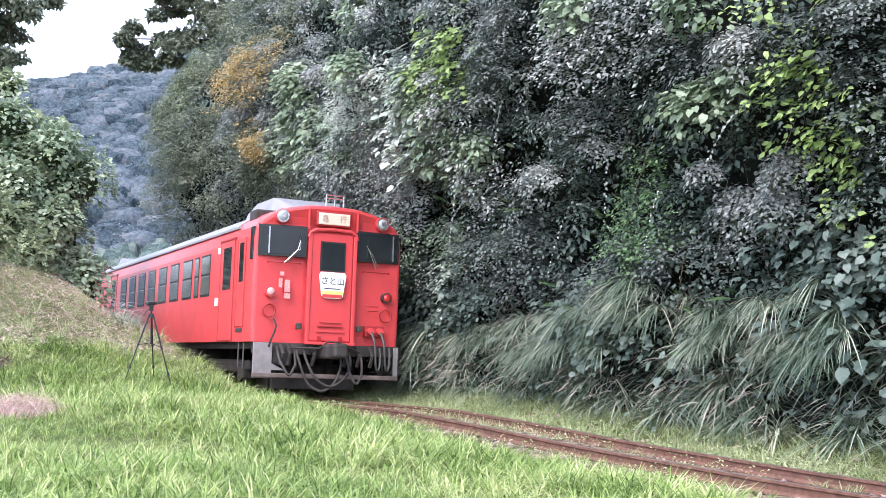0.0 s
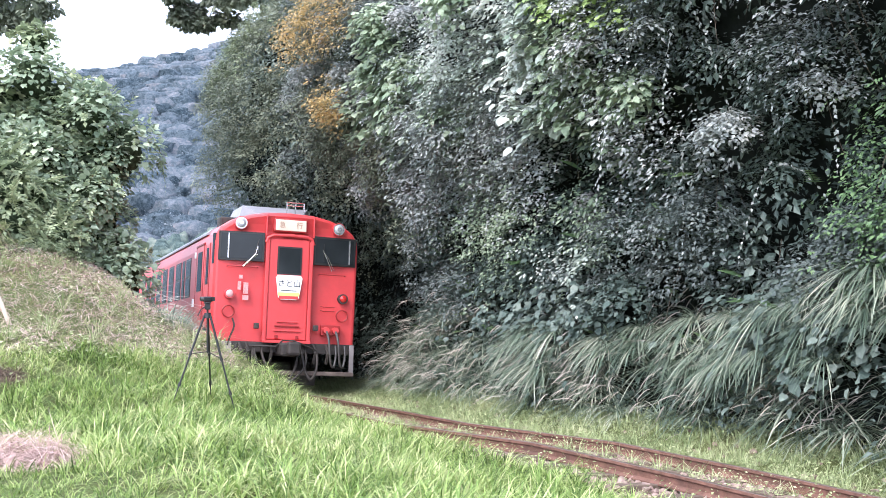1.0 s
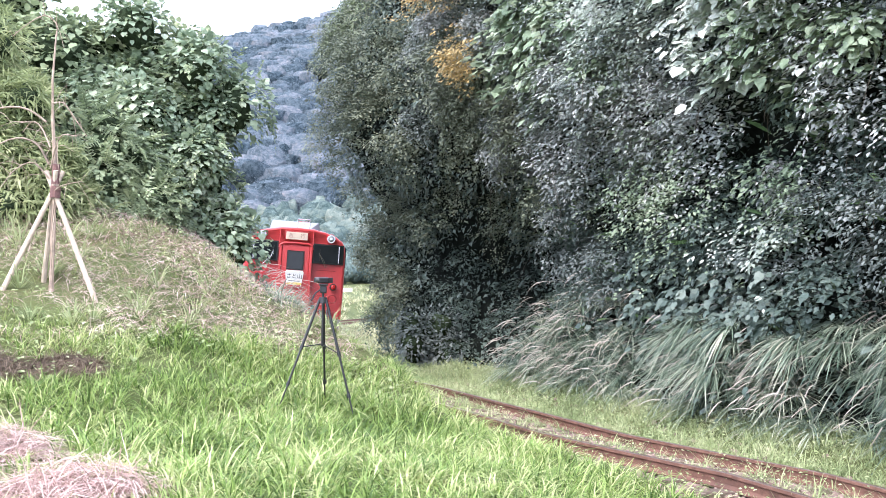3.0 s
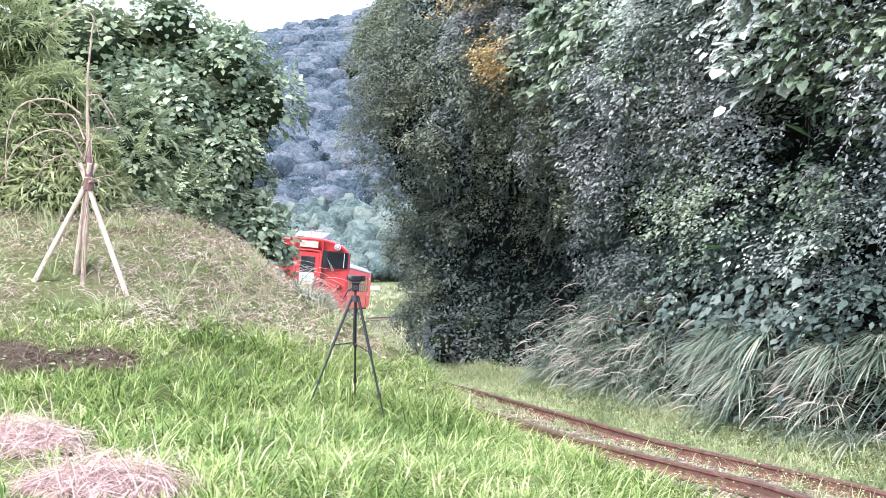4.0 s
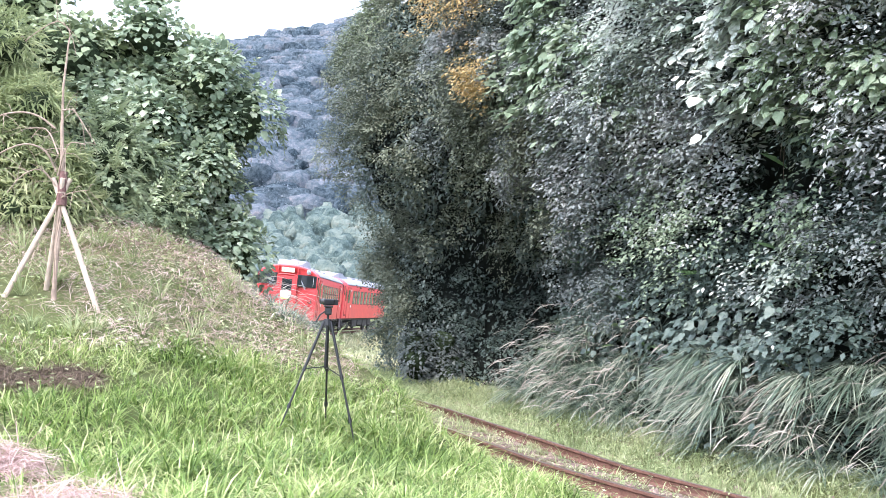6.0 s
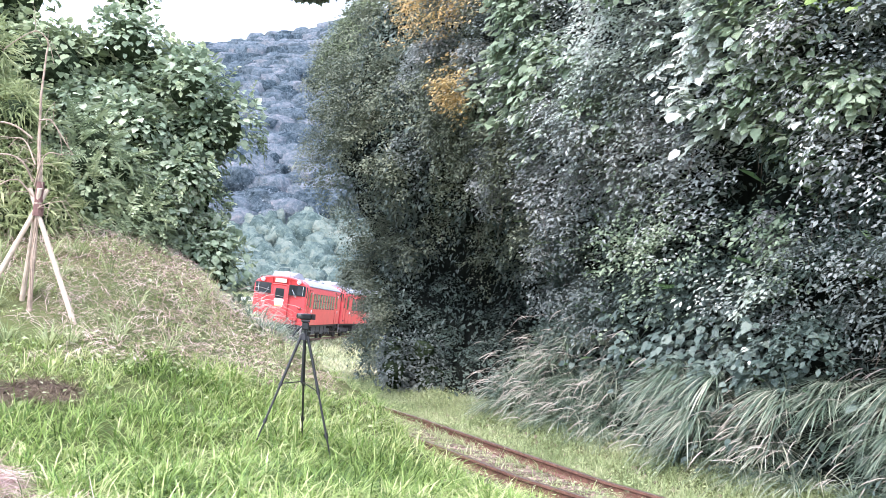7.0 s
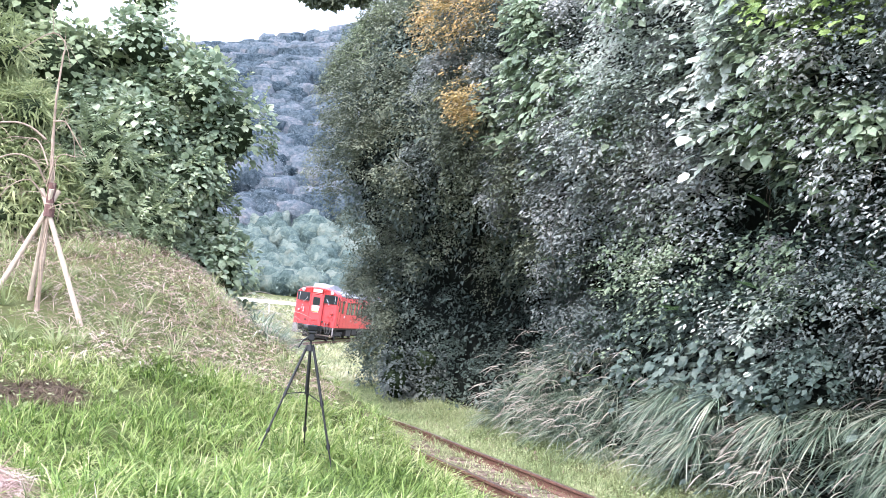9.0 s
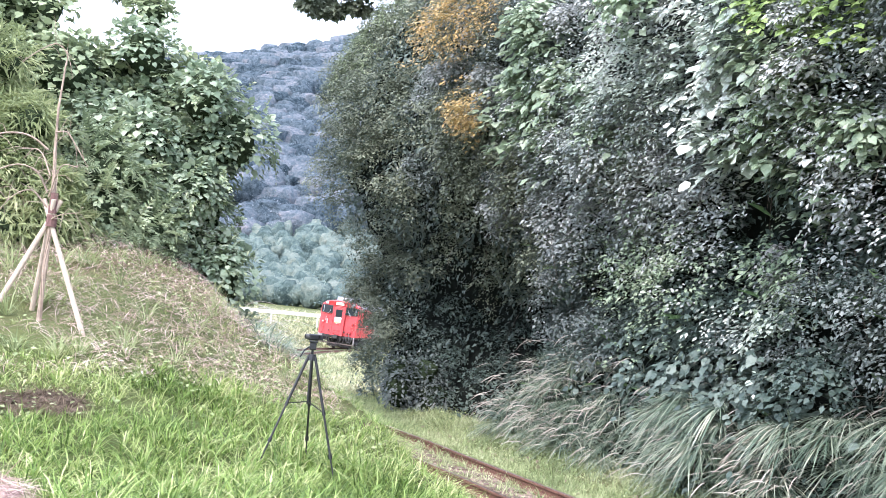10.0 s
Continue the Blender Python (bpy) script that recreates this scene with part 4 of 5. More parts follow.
def bogie(parent, y):
    b = part("bogie", box(-1.05, 1.05, y - 1.2, y + 1.2, 0.42, 0.62, 0.03), M_UNDER, parent, "grimy steel bogie")
    for sx in (-1, 1):
        for dy in (-1.05, 1.05):
            bm = bmesh.new()
            bmesh.ops.create_cone(bm, cap_ends=True, segments=24, radius1=0.43, radius2=0.43, depth=0.13, matrix=Matrix.Translation((sx * 0.57, y + dy, 0.43)) @ Matrix.Rotation(radians(90), 4, "Y"))
            part("wheel", bm, M_UNDER, b, "rusty steel wheel")
            part("axle_box", box(sx * 0.95 - 0.12, sx * 0.95 + 0.12, y + dy - 0.16, y + dy + 0.16, 0.3, 0.6, 0.03), M_UNDER, b)
        part("side_frame", box(sx * 0.97 - 0.06, sx * 0.97 + 0.06, y - 1.5, y + 1.5, 0.5, 0.66, 0.03), M_UNDER, b)
        for dy in (-0.2, 0.2):
            coil = [(sx * 1.0 + 0.08 * math.cos(q), y + dy + 0.08 * math.sin(q), 0.3 + 0.016 * q) for q in np.arange(0, 15, 0.6)]
            part("spring", tube(coil, 0.016, 5), M_UNDER, b, "grimy coil spring")
    return b


def cab_front(car):
    """All that sits on the cab's front, which faces -y."""
    # raised middle with the gangway door
    for x in (-0.425, 0.425):
        part("door_post", box(x - 0.035, x + 0.035, -0.045, 0.03, 1.0, 2.93, 0.012), M_RED, car)
    part("door_hood", tube([(-0.46, -0.02, 2.86), (-0.43, -0.03, 2.95), (-0.33, -0.035, 3.0), (0, -0.035, 3.015), (0.33, -0.035, 3.0), (0.43, -0.03, 2.95), (0.46, -0.02, 2.86)], 0.032, 8), M_RED, car)
    part("door_sill", box(-0.46, 0.46, -0.1, 0.03, 0.965, 1.02, 0.01), M_RED, car)
    door = part("gangway_door", box(-0.385, 0.385, -0.022, 0.03, 1.03, 2.95, 0.02), M_RED, car, "red gangway door with a small window")
    framed_pane(door, "door_window", -0.235, 0.235, 2.27, 2.8, -0.022, 0.03)
    for x in (-0.39, 0.39):
        part("seam", box(x - 0.006, x + 0.006, -0.03, 0.0, 1.03, 2.93), M_REDDK, door)
    for z, w, mm in ((1.37, 0.2, M_RED), (1.29, 0.24, M_REDDK), (1.2, 0.26, M_RED)):
        part("footstep", box(-w, w, -0.05, 0.0, z - 0.013, z + 0.013, 0.005), mm, door)
    for x in (-0.2, 0.2):
        part("hinge", box(x - 0.03, x + 0.03, -0.06, 0.0, 1.05, 1.12, 0.006), M_REDDK, door)
    # cab windows
    wl = framed_pane(car, "cab_window", -1.335, -0.49, 2.49, 3.04, 0.005, 0.04, True)
    wr = framed_pane(car, "cab_window", 0.47, 1.335, 2.49, 3.04, 0.005, 0.04, True)
    for w, x in ((wl, -1.16), (wr, 1.2)):
        part("mullion", box(x - 0.012, x + 0.012, sweep(x) - 0.04, sweep(x) + 0.0, 2.53, 3.0), M_CHROME, w, "bright window bar")
    for w, x0, x1, x2 in ((wl, -0.88, -0.66, -0.62), (wr, 0.84, 0.72, 0.64)):
        part("wiper", tube([(x0, sweep(x0) - 0.05, 2.38), (x1, sweep(x1) - 0.07, 2.62), (x2, sweep(x2) - 0.06, 2.78)], 0.009), M_CHROME, w, "metal windscreen wiper")
        part("wiper_link", tube([(x0 + 0.04, sweep(x0) - 0.05, 2.4), (x1 + 0.04, sweep(x1) - 0.06, 2.62), (x2 + 0.01, sweep(x2) - 0.06, 2.76)], 0.006), M_CHROME, w)
        part("wiper_blade", tube([(x1 - 0.05, sweep(x1) - 0.05, 2.56), (x2 + 0.02, sweep(x2) - 0.05, 2.9)], 0.008), M_RUBBER, w)
    # corner windows along the side
    for sx in (-1, 1):
        side_panel(car, "corner_window", sx, 0.2, 0.36, 2.42, 3.0, M_GLASS, 0.01, "narrow dark side window")
    # lamps
    for x in (-0.95, 0.95):
        y = sweep(x) + 0.02
        lamp = part("headlight", add_disc(bmesh.new(), x, y - 0.02, 3.2, 0.125, 0.12, 28), M_RED, car, "round headlight with a red rim")
        bm = bmesh.new()
        add_disc(bm, x, y - 0.075, 3.2, 0.112, 0.03, 28)
        part("ring", bm, M_CHROME, lamp, "bright lamp ring")
        bm = bmesh.new()
        bmesh.ops.create_uvsphere(bm, u_segments=20, v_segments=10, radius=0.09)
        bmesh.ops.scale(bm, vec=(1, 0.3, 1), verts=bm.verts)
        bmesh.ops.translate(bm, vec=(x, y - 0.088, 3.2), verts=bm.verts)
        part("lens", bm, M_LENS, lamp, "clear ribbed lens", True)
        bm = add_disc(bmesh.new(), x, y - 0.116, 3.2, 0.04, 0.01, 12)
        part("bulb_shade", bm, M_CHROME, lamp)
    for x, mat, z in ((-1.1, M_PINK, 1.86), (1.1, M_TAIL, 1.86)):
        y = sweep(x) + 0.02
        lamp = part("tail_lamp", add_disc(bmesh.new(), x, y - 0.03, z, 0.095, 0.11, 24), M_RED if x < 0 else M_UNDER, car, "round tail lamp")
        bm = bmesh.new()
        bmesh.ops.create_uvsphere(bm, u_segments=16, v_segments=8, radius=0.07)
        bmesh.ops.scale(bm, vec=(1, 0.4, 1), verts=bm.verts)
        bmesh.ops.translate(bm, vec=(x, y - 0.085, z), verts=bm.verts)
        part("lens", bm, mat, lamp, "glossy lamp lens", True)
        ring = bmesh.new()
        pts = [(x + 0.11 * math.cos(a), y - 0.02, 1.53 + 0.11 * math.sin(a)) for a in np.linspace(0, 2 * math.pi, 25)]
        add_tube(ring, pts, 0.014, 6)
        part("cover_ring", ring, M_REDDK, car, "round cover plate")
    # destination sign
    sign = part("destination_sign", box(-0.335, 0.335, -0.035, 0.05, 3.07, 3.345, 0.03), M_REDDK, car, "lit destination sign in a red frame")
    part("panel", box(-0.3, 0.3, -0.042, 0.0, 3.1, 3.315, 0.015), M_CREAM, sign, "cream sign panel")
    face = Matrix.Rotation(radians(90), 4, "X")
    for word, x in (("急", -0.17), ("行", 0.16)):
        writing(word, 0.13, Matrix.Translation((x, -0.046, 3.205)) @ face, M_FAINT, sign)
    for x in (-0.46, 0.46):
        part("brow_rib", box(x - 0.012, x + 0.012, -0.02, 0.05, 3.0, 3.4, 0.006), M_RED, car)
    # headmark
    bm = bmesh.new()
    shape = [(-0.15, 1.79), (0.15, 1.79), (0.2, 1.83), (0.255, 2.2), (0.22, 2.255), (-0.22, 2.255), (-0.255, 2.2), (-0.2, 1.83)]
    a = [bm.verts.new((x, -0.075, z)) for x, z in shape]
    b = [bm.verts.new((x, -0.05, z)) for x, z in shape]
    bm.faces.new(a), bm.faces.new(b)
    for k in range(len(a)):
        bm.faces.new((a[k], a[(k + 1) % len(a)], b[(k + 1) % len(a)], b[k]))
    mark = part("headmark", bm, M_WHITE, car, "white enamel train name board")
    for z0, z1, w, mat in ((1.86, 1.925, 0.205, M_YELLOW), (1.8, 1.86, 0.185, M_RED)):
        part("stripe", box(-w, w, -0.078, -0.06, z0, z1), mat, mark)
    writing("さと山", 0.15, Matrix.Translation((0, -0.08, 2.09)) @ face, M_INK, mark)
    part("bar", box(-0.15, 0.15, -0.079, -0.07, 1.955, 1.97), M_INK, mark)
    # worn white markings
    for x, z0, z1, w in ((-0.9, 2.15, 2.22, 0.035), (-0.92, 1.94, 2.1, 0.03), (-0.8, 1.75, 1.84, 0.055), (-0.8, 1.87, 2.08, 0.045)):
        k = sweep(x)
        part("marking_bar", box(x - w, x + w, k - 0.004, k + 0.02, z0, z1), M_PALEINK, car, "worn white markings")
    # small fittings
    for x, z, w in ((-0.88, 2.37, 0.28), (0.86, 2.3, 0.27)):
        part("handrail", tube([(x - w, sweep(x - w) + 0.01, z), (x - w, sweep(x - w) - 0.05, z + 0.01), (x + w, sweep(x + w) - 0.05, z + 0.01), (x + w, sweep(x + w) + 0.01, z)], 0.011), M_REDDK, car)
    for z in (1.7, 1.62):
        part("grip", tube([(0.66, 0.02, z), (0.7, -0.05, z - 0.015), (0.9, -0.03, z - 0.015), (0.94, 0.05, z)], 0.01), M_REDDK, car)
    for x in (-0.58, 0.56):
        part("cable_socket", box(x - 0.045, x + 0.045, -0.08, 0.03, 1.22, 1.33, 0.015), M_UNDER, car)
    part("jumper_box", box(0.68, 1.05, -0.01, 0.1, 1.14, 1.34, 0.01), M_REDDK, car, "recessed jumper cable box")
    for x in (0.76, 0.94):
        part("jumper_plug", add_disc(bmesh.new(), x, -0.05, 1.24, 0.06, 0.14, 14), M_RED, car)
        part("jumper_hose", tube(soft([(x, -0.12, 1.22), (x + 0.03, -0.2, 1.05), (x + 0.06, -0.2, 0.8), (x + 0.1, -0.15, 0.6), (x + 0.17, -0.1, 0.55), (x + 0.22, -0.05, 0.75), (x + 0.22, 0.0, 0.95)]), 0.022, 8), M_GREYPL, car, "grey jumper hose")
    part("side_hose", tube(soft([(-1.02, 0.05, 1.4), (-1.0, -0.05, 1.25), (-1.07, -0.06, 1.05), (-1.1, 0.0, 0.9)]), 0.018, 6), M_UNDER, car)
    # skirt, coupler, pipes
    part("skirt_plate", box(-1.36, -1.02, 0.03, 0.07, 0.36, 0.97, 0.01), M_SKIRT, car, "grey steel end plate")
    part("skirt_plate", box(1.27, 1.36, 0.03, 0.07, 0.36, 0.97, 0.01), M_SKIRT, car, "grey steel end plate")
    bm = bmesh.new()
    pts = [(-1.03, 0.62), (-1.03, 0.5), (-0.78, 0.5)]
    a = [bm.verts.new((x, 0.03, z)) for x, z in pts]
    b = [bm.verts.new((x, 0.07, z)) for x, z in pts]
    bm.faces.new(a), bm.faces.new(b)
    for k in range(3):
        bm.faces.new((a[k], a[(k + 1) % 3], b[(k + 1) % 3], b[k]))
    part("gusset", bm, M_SKIRT, car)
    part("guard_bar", box(-1.36, 1.36, 0.0, 0.09, 0.37, 0.45, 0.015), M_GRIMY, car, "grimy brown obstacle guard bar")
    part("headstock", box(-1.3, 1.3, 0.12, 0.4, 0.78, 0.98, 0.02), M_UNDER, car, "grimy headstock beam")
    coupler = part("coupler", box(-0.16, 0.16, -0.32, 0.5, 0.72, 0.98, 0.05), M_UNDER, car, "heavy automatic coupler")
    part("knuckle", box(-0.05, 0.21, -0.45, -0.25, 0.74, 1.0, 0.05), M_UNDER, coupler)
    part("lift_rod", tube([(-0.7, -0.02, 0.9), (-0.2, -0.1, 0.9), (-0.1, -0.2, 1.02), (0.1, -0.2, 1.02), (0.6, -0.02, 0.85)], 0.018), M_UNDER, coupler)
    for x0, x1, low in ((-0.6, 0.22, 0.16), (-0.46, 0.4, 0.24), (0.3, 0.62, 0.3), (-0.95, -0.62, 0.42)):
        mid = (x0 + x1) / 2
        part("brake_hose", tube(soft([(x0, 0.02, 0.9), (x0 + 0.02, -0.12, 0.68), (x0 + (mid - x0) * 0.4, -0.2, low + 0.14), (mid, -0.24, low), (x1 - (x1 - mid) * 0.4, -0.2, low + 0.14), (x1 - 0.02, -0.12, 0.6), (x1, 0.02, 0.85)]), 0.024, 8), M_UNDER, car, "dirty brake hose")
    for x in (-0.88, -0.75, -0.3, 0.3, 0.55, 0.8):
        part("pipe", tube([(x, 0.05, 0.95), (x + 0.04, -0.02, 0.8), (x + 0.02, 0.06, 0.6)], 0.035, 7), M_UNDER, car)
    part("air_cylinder", box(-1.0, -0.62, 0.1, 0.5, 0.58, 0.84, 0.06), M_UNDER, car)
    part("snow_plough", box(-0.8, 0.8, 0.75, 0.8, 0.16, 0.45, 0.02), M_UNDER, car)


def rail_car(name, label, cab):
    car = tagged(empty(name), label, "train car", "cars of the train")
    part("body", car_body(), M_RED, car, "red painted steel body", False)
    part("roof", roof_shell(1.3, CARLEN - 0.05), M_ROOF, car, "grey roof")
    # roof units
    bm = bmesh.new()
    rings = []
    for y, w, h in ((0.95, 0.5, 3.5), (1.5, 0.78, 3.72), (2.6, 0.78, 3.72), (3.4, 0.72, 3.6)):
        rings.append([bm.verts.new(p) for p in ((-w, y, 3.3), (-w * 0.85, y, h), (w * 0.85, y, h), (w, y, 3.3))])
    for a, b in zip(rings, rings[1:]):
        for k in range(4):
            bm.faces.new((a[k], a[(k + 1) % 4], b[(k + 1) % 4], b[k]))
    bm.faces.new(rings[0]), bm.faces.new(rings[-1])
    part("roof_unit", bm, M_ROOF, car, "sloped grey roof cowl")
    for y in (4.9, 7.8, 10.7, 13.8):
        part("ventilator", box(-0.42, 0.42, y - 0.55, y + 0.55, 3.38, 3.58, 0.06), M_ROOF, car, "grey roof ventilator")
    for x in (-1.0,):
        part("horn_box", box(x - 0.22, x + 0.22, 0.75, 1.15, 3.16, 3.38, 0.03), M_UNDER, car)
    rack = part("antenna_frame", tube([(0.02, 0.5, 3.4), (0.02, 0.5, 3.72), (0.36, 0.5, 3.72), (0.36, 0.5, 3.4)], 0.016), M_CHROME, car, "small metal roof frame")
    part("crossbar", tube([(0.02, 0.5, 3.66), (0.36, 0.5, 3.66)], 0.012), M_CHROME, rack)
    part("post", tube([(0.19, 0.5, 3.4), (0.19, 0.5, 3.72)], 0.012), M_CHROME, rack)
    part("stub", rod((0.62, 0.45, 3.33), (0.62, 0.45, 3.44), 0.02), M_UNDER, car)
    part("exhaust", rod((-0.3, 9.3, 3.4), (-0.3, 9.3, 3.62), 0.09, 0.09, 12), M_UNDER, car)
    # sides
    for sx in (-1, 1):
        for y0 in (1.35, 13.4):
            d = side_panel(car, "side_door", sx, y0, y0 + 0.95, 1.0, 2.86, M_RED, 0.008, "red side door with a tall window")
            side_panel(d, "door_window", sx, y0 + 0.2, y0 + 0.72, 1.95, 2.74, M_GLASS, 0.02, "dark glass")
            for yy in (y0, y0 + 0.95):
                side_panel(d, "seam", sx, yy - 0.012, yy + 0.012, 0.99, 2.9, M_REDDK, 0.014)
            side_panel(d, "door_rail", sx, y0 - 0.05, y0 + 1.0, 2.86, 2.9, M_REDDK, 0.02)
            side_panel(car, "side_lamp", sx, y0 + 1.05, y0 + 1.13, 2.66, 2.78, M_WHITE, 0.03, "small white side lamp")
            side_panel(car, "door_switch", sx, y0 + 1.08, y0 + 1.2, 1.66, 1.82, M_WHITE, 0.03, "white door switch box")
        cabdoor = side_panel(car, "crew_door", sx, 0.62, 1.12, 1.25, 2.84, M_RED, 0.008, "narrow red crew door")
        side_panel(cabdoor, "crew_window", sx, 0.74, 0.98, 2.05, 2.76, M_GLASS, 0.018, "narrow dark window")
        for yy in (0.62, 1.12):
            side_panel(cabdoor, "seam", sx, yy - 0.01, yy + 0.01, 1.23, 2.84, M_REDDK, 0.014)
        side_panel(cabdoor, "step", sx, 0.7, 1.05, 1.15, 1.22, M_UNDER, 0.012)
        for i, (y0, w) in enumerate([(3.1, 0.72), (4.0, 0.38)] + [(4.6 + 1.22 * j, 0.84) for j in range(7)]):
            win = side_panel(car, "side_window", sx, y0, y0 + w, 1.88, 2.72, M_RUBBER, 0.008, "side window with a middle bar")
            side_panel(win, "pane", sx, y0 + 0.04, y0 + w - 0.04, 1.92, 2.29, M_SIDEGLASS, 0.014)
            side_panel(win, "pane", sx, y0 + 0.04, y0 + w - 0.04, 2.33, 2.68, M_SIDEGLASS, 0.014)
        part("gutter", box(min(sx * 1.33, sx * 1.39), max(sx * 1.33, sx * 1.39), 1.2, CARLEN - 0.1, 3.045, 3.075), M_ROOF, car)
        for y0, y1, z0 in ((4.7, 6.3, 0.4), (6.6, 8.2, 0.5), (8.5, 10.0, 0.38), (10.3, 11.4, 0.5)):
            part("underfloor_box", box(min(sx * 0.5, sx * 1.22), max(sx * 0.5, sx * 1.22), y0, y1, z0, 0.97, 0.04), M_UNDER, car, "grimy underfloor equipment")
        part("step_iron", box(min(sx * 1.2, sx * 1.36), max(sx * 1.2, sx * 1.36), 0.68, 1.05, 0.5, 0.53), M_UNDER, car)
        for yy in (0.7, 1.03):
            part("step_bar", rod((sx * 1.34, yy, 0.5), (sx * 1.34, yy, 1.0), 0.014), M_GREYPL, car)
    part("floor_frame", box(-1.25, 1.25, 0.2, CARLEN - 0.2, 0.86, 1.0), M_UNDER, car)
    bogie(car, 2.9)
    bogie(car, 13.2)
    cab_front(car)
    if not cab:
        part("gangway_bellows", box(-0.5, 0.5, -0.42, -0.05, 1.0, 3.0, 0.05), M_RUBBER, car, "black gangway bellows")
    return car


train_tail = rail_car("train_car", "red diesel railcar with dark cab windows and white headmark", True)
train_lead = rail_car("train_car", "red diesel railcar coupled ahead of another", False)

# ---- tripod with a small video camera ----
TP = (-1.23, 10.9, float(ground_z(-1.23, 10.9)))
tripod = tagged(empty("tripod", pose(*TP, 0, 0, 12)), "black aluminium tripod with spread legs in the grass", "tripod")
TOP = 1.16
for i, (a, r) in enumerate(((200, 0.46), (-38, 0.4), (80, 0.46))):
    fx, fy = r * math.cos(radians(a)), r * math.sin(radians(a))
    ax, ay = 0.035 * math.cos(radians(a)), 0.035 * math.sin(radians(a))
    fz = float(ground_z(TP[0] + fx, TP[1] + fy)) - TP[2]
    at = lambda k: (ax + (fx - ax) * k, ay + (fy - ay) * k, TOP + (fz - TOP) * k)
    leg = part("leg", rod(at(0), at(0.42), 0.0135, 0.0135, 10), M_BLACK, tripod)
    part("lower_tube", rod(at(0.4), at(0.74), 0.0105, 0.0105, 10), M_BLACK, leg)
    part("foot_tube", rod(at(0.72), at(0.99), 0.008, 0.008, 8), M_BLACK, leg)
    for k in (0.42, 0.74):
        part("leg_lock", rod(at(k - 0.015), at(k + 0.02), 0.018, 0.018, 8), M_BLACK, leg)
    part("rubber_foot", rod(at(0.98), at(1.0), 0.014, 0.014, 8), M_RUBBER, leg)
    part("brace", rod(at(0.42), (0, 0, TOP - 0.43), 0.005, 0.005, 6), M_BLACK, tripod)
part("centre_column", rod((0, 0, TOP - 0.45), (0, 0, TOP + 0.06), 0.012, 0.012, 10), M_BLACK, tripod)
part("shoulder", rod((0, 0, TOP - 0.04), (0, 0, TOP + 0.02), 0.045, 0.038, 12), M_BLACK, tripod)
head = part("pan_head", box(-0.032, 0.032, -0.035, 0.035, TOP + 0.06, TOP + 0.13, 0.01), M_BLACK, tripod)
part("plate", box(-0.04, 0.04, -0.045, 0.045, TOP + 0.13, TOP + 0.15, 0.006), M_BLACK, head)
part("pan_handle", tube([(-0.02, -0.02, TOP + 0.1), (-0.08, -0.06, TOP + 0.06), (-0.12, -0.1, TOP - 0.01)], 0.007), M_BLACK, head)
cz = TP[2] + TOP + 0.152
camcorder = tagged(empty("camcorder", pose(TP[0], TP[1], cz, 0, 0, -62)), "small black video camera with its screen open on a tripod", "video camera")
part("body", box(-0.028, 0.028, -0.06, 0.055, 0.0, 0.06, 0.014), M_BLACK, camcorder)
bm = bmesh.new()
add_disc(bm, 0, -0.07, 0.034, 0.025, 0.035, 20)
part("lens_barrel", bm, M_GREYPL, camcorder, "grey lens ring")
part("lens", add_disc(bmesh.new(), 0, -0.088, 0.034, 0.018, 0.004, 16), M_GLASS, camcorder)
part("screen", box(0.03, 0.115, 0.045, 0.053, 0.005, 0.058, 0.003), M_BLACK, camcorder, "opened flip-out screen")
part("grip_strap", box(-0.038, -0.03, -0.035, 0.035, 0.012, 0.05, 0.004), M_BLACK, camcorder)
part("battery", box(-0.02, 0.02, 0.055, 0.085, 0.01, 0.05, 0.006), M_BLACK, camcorder)

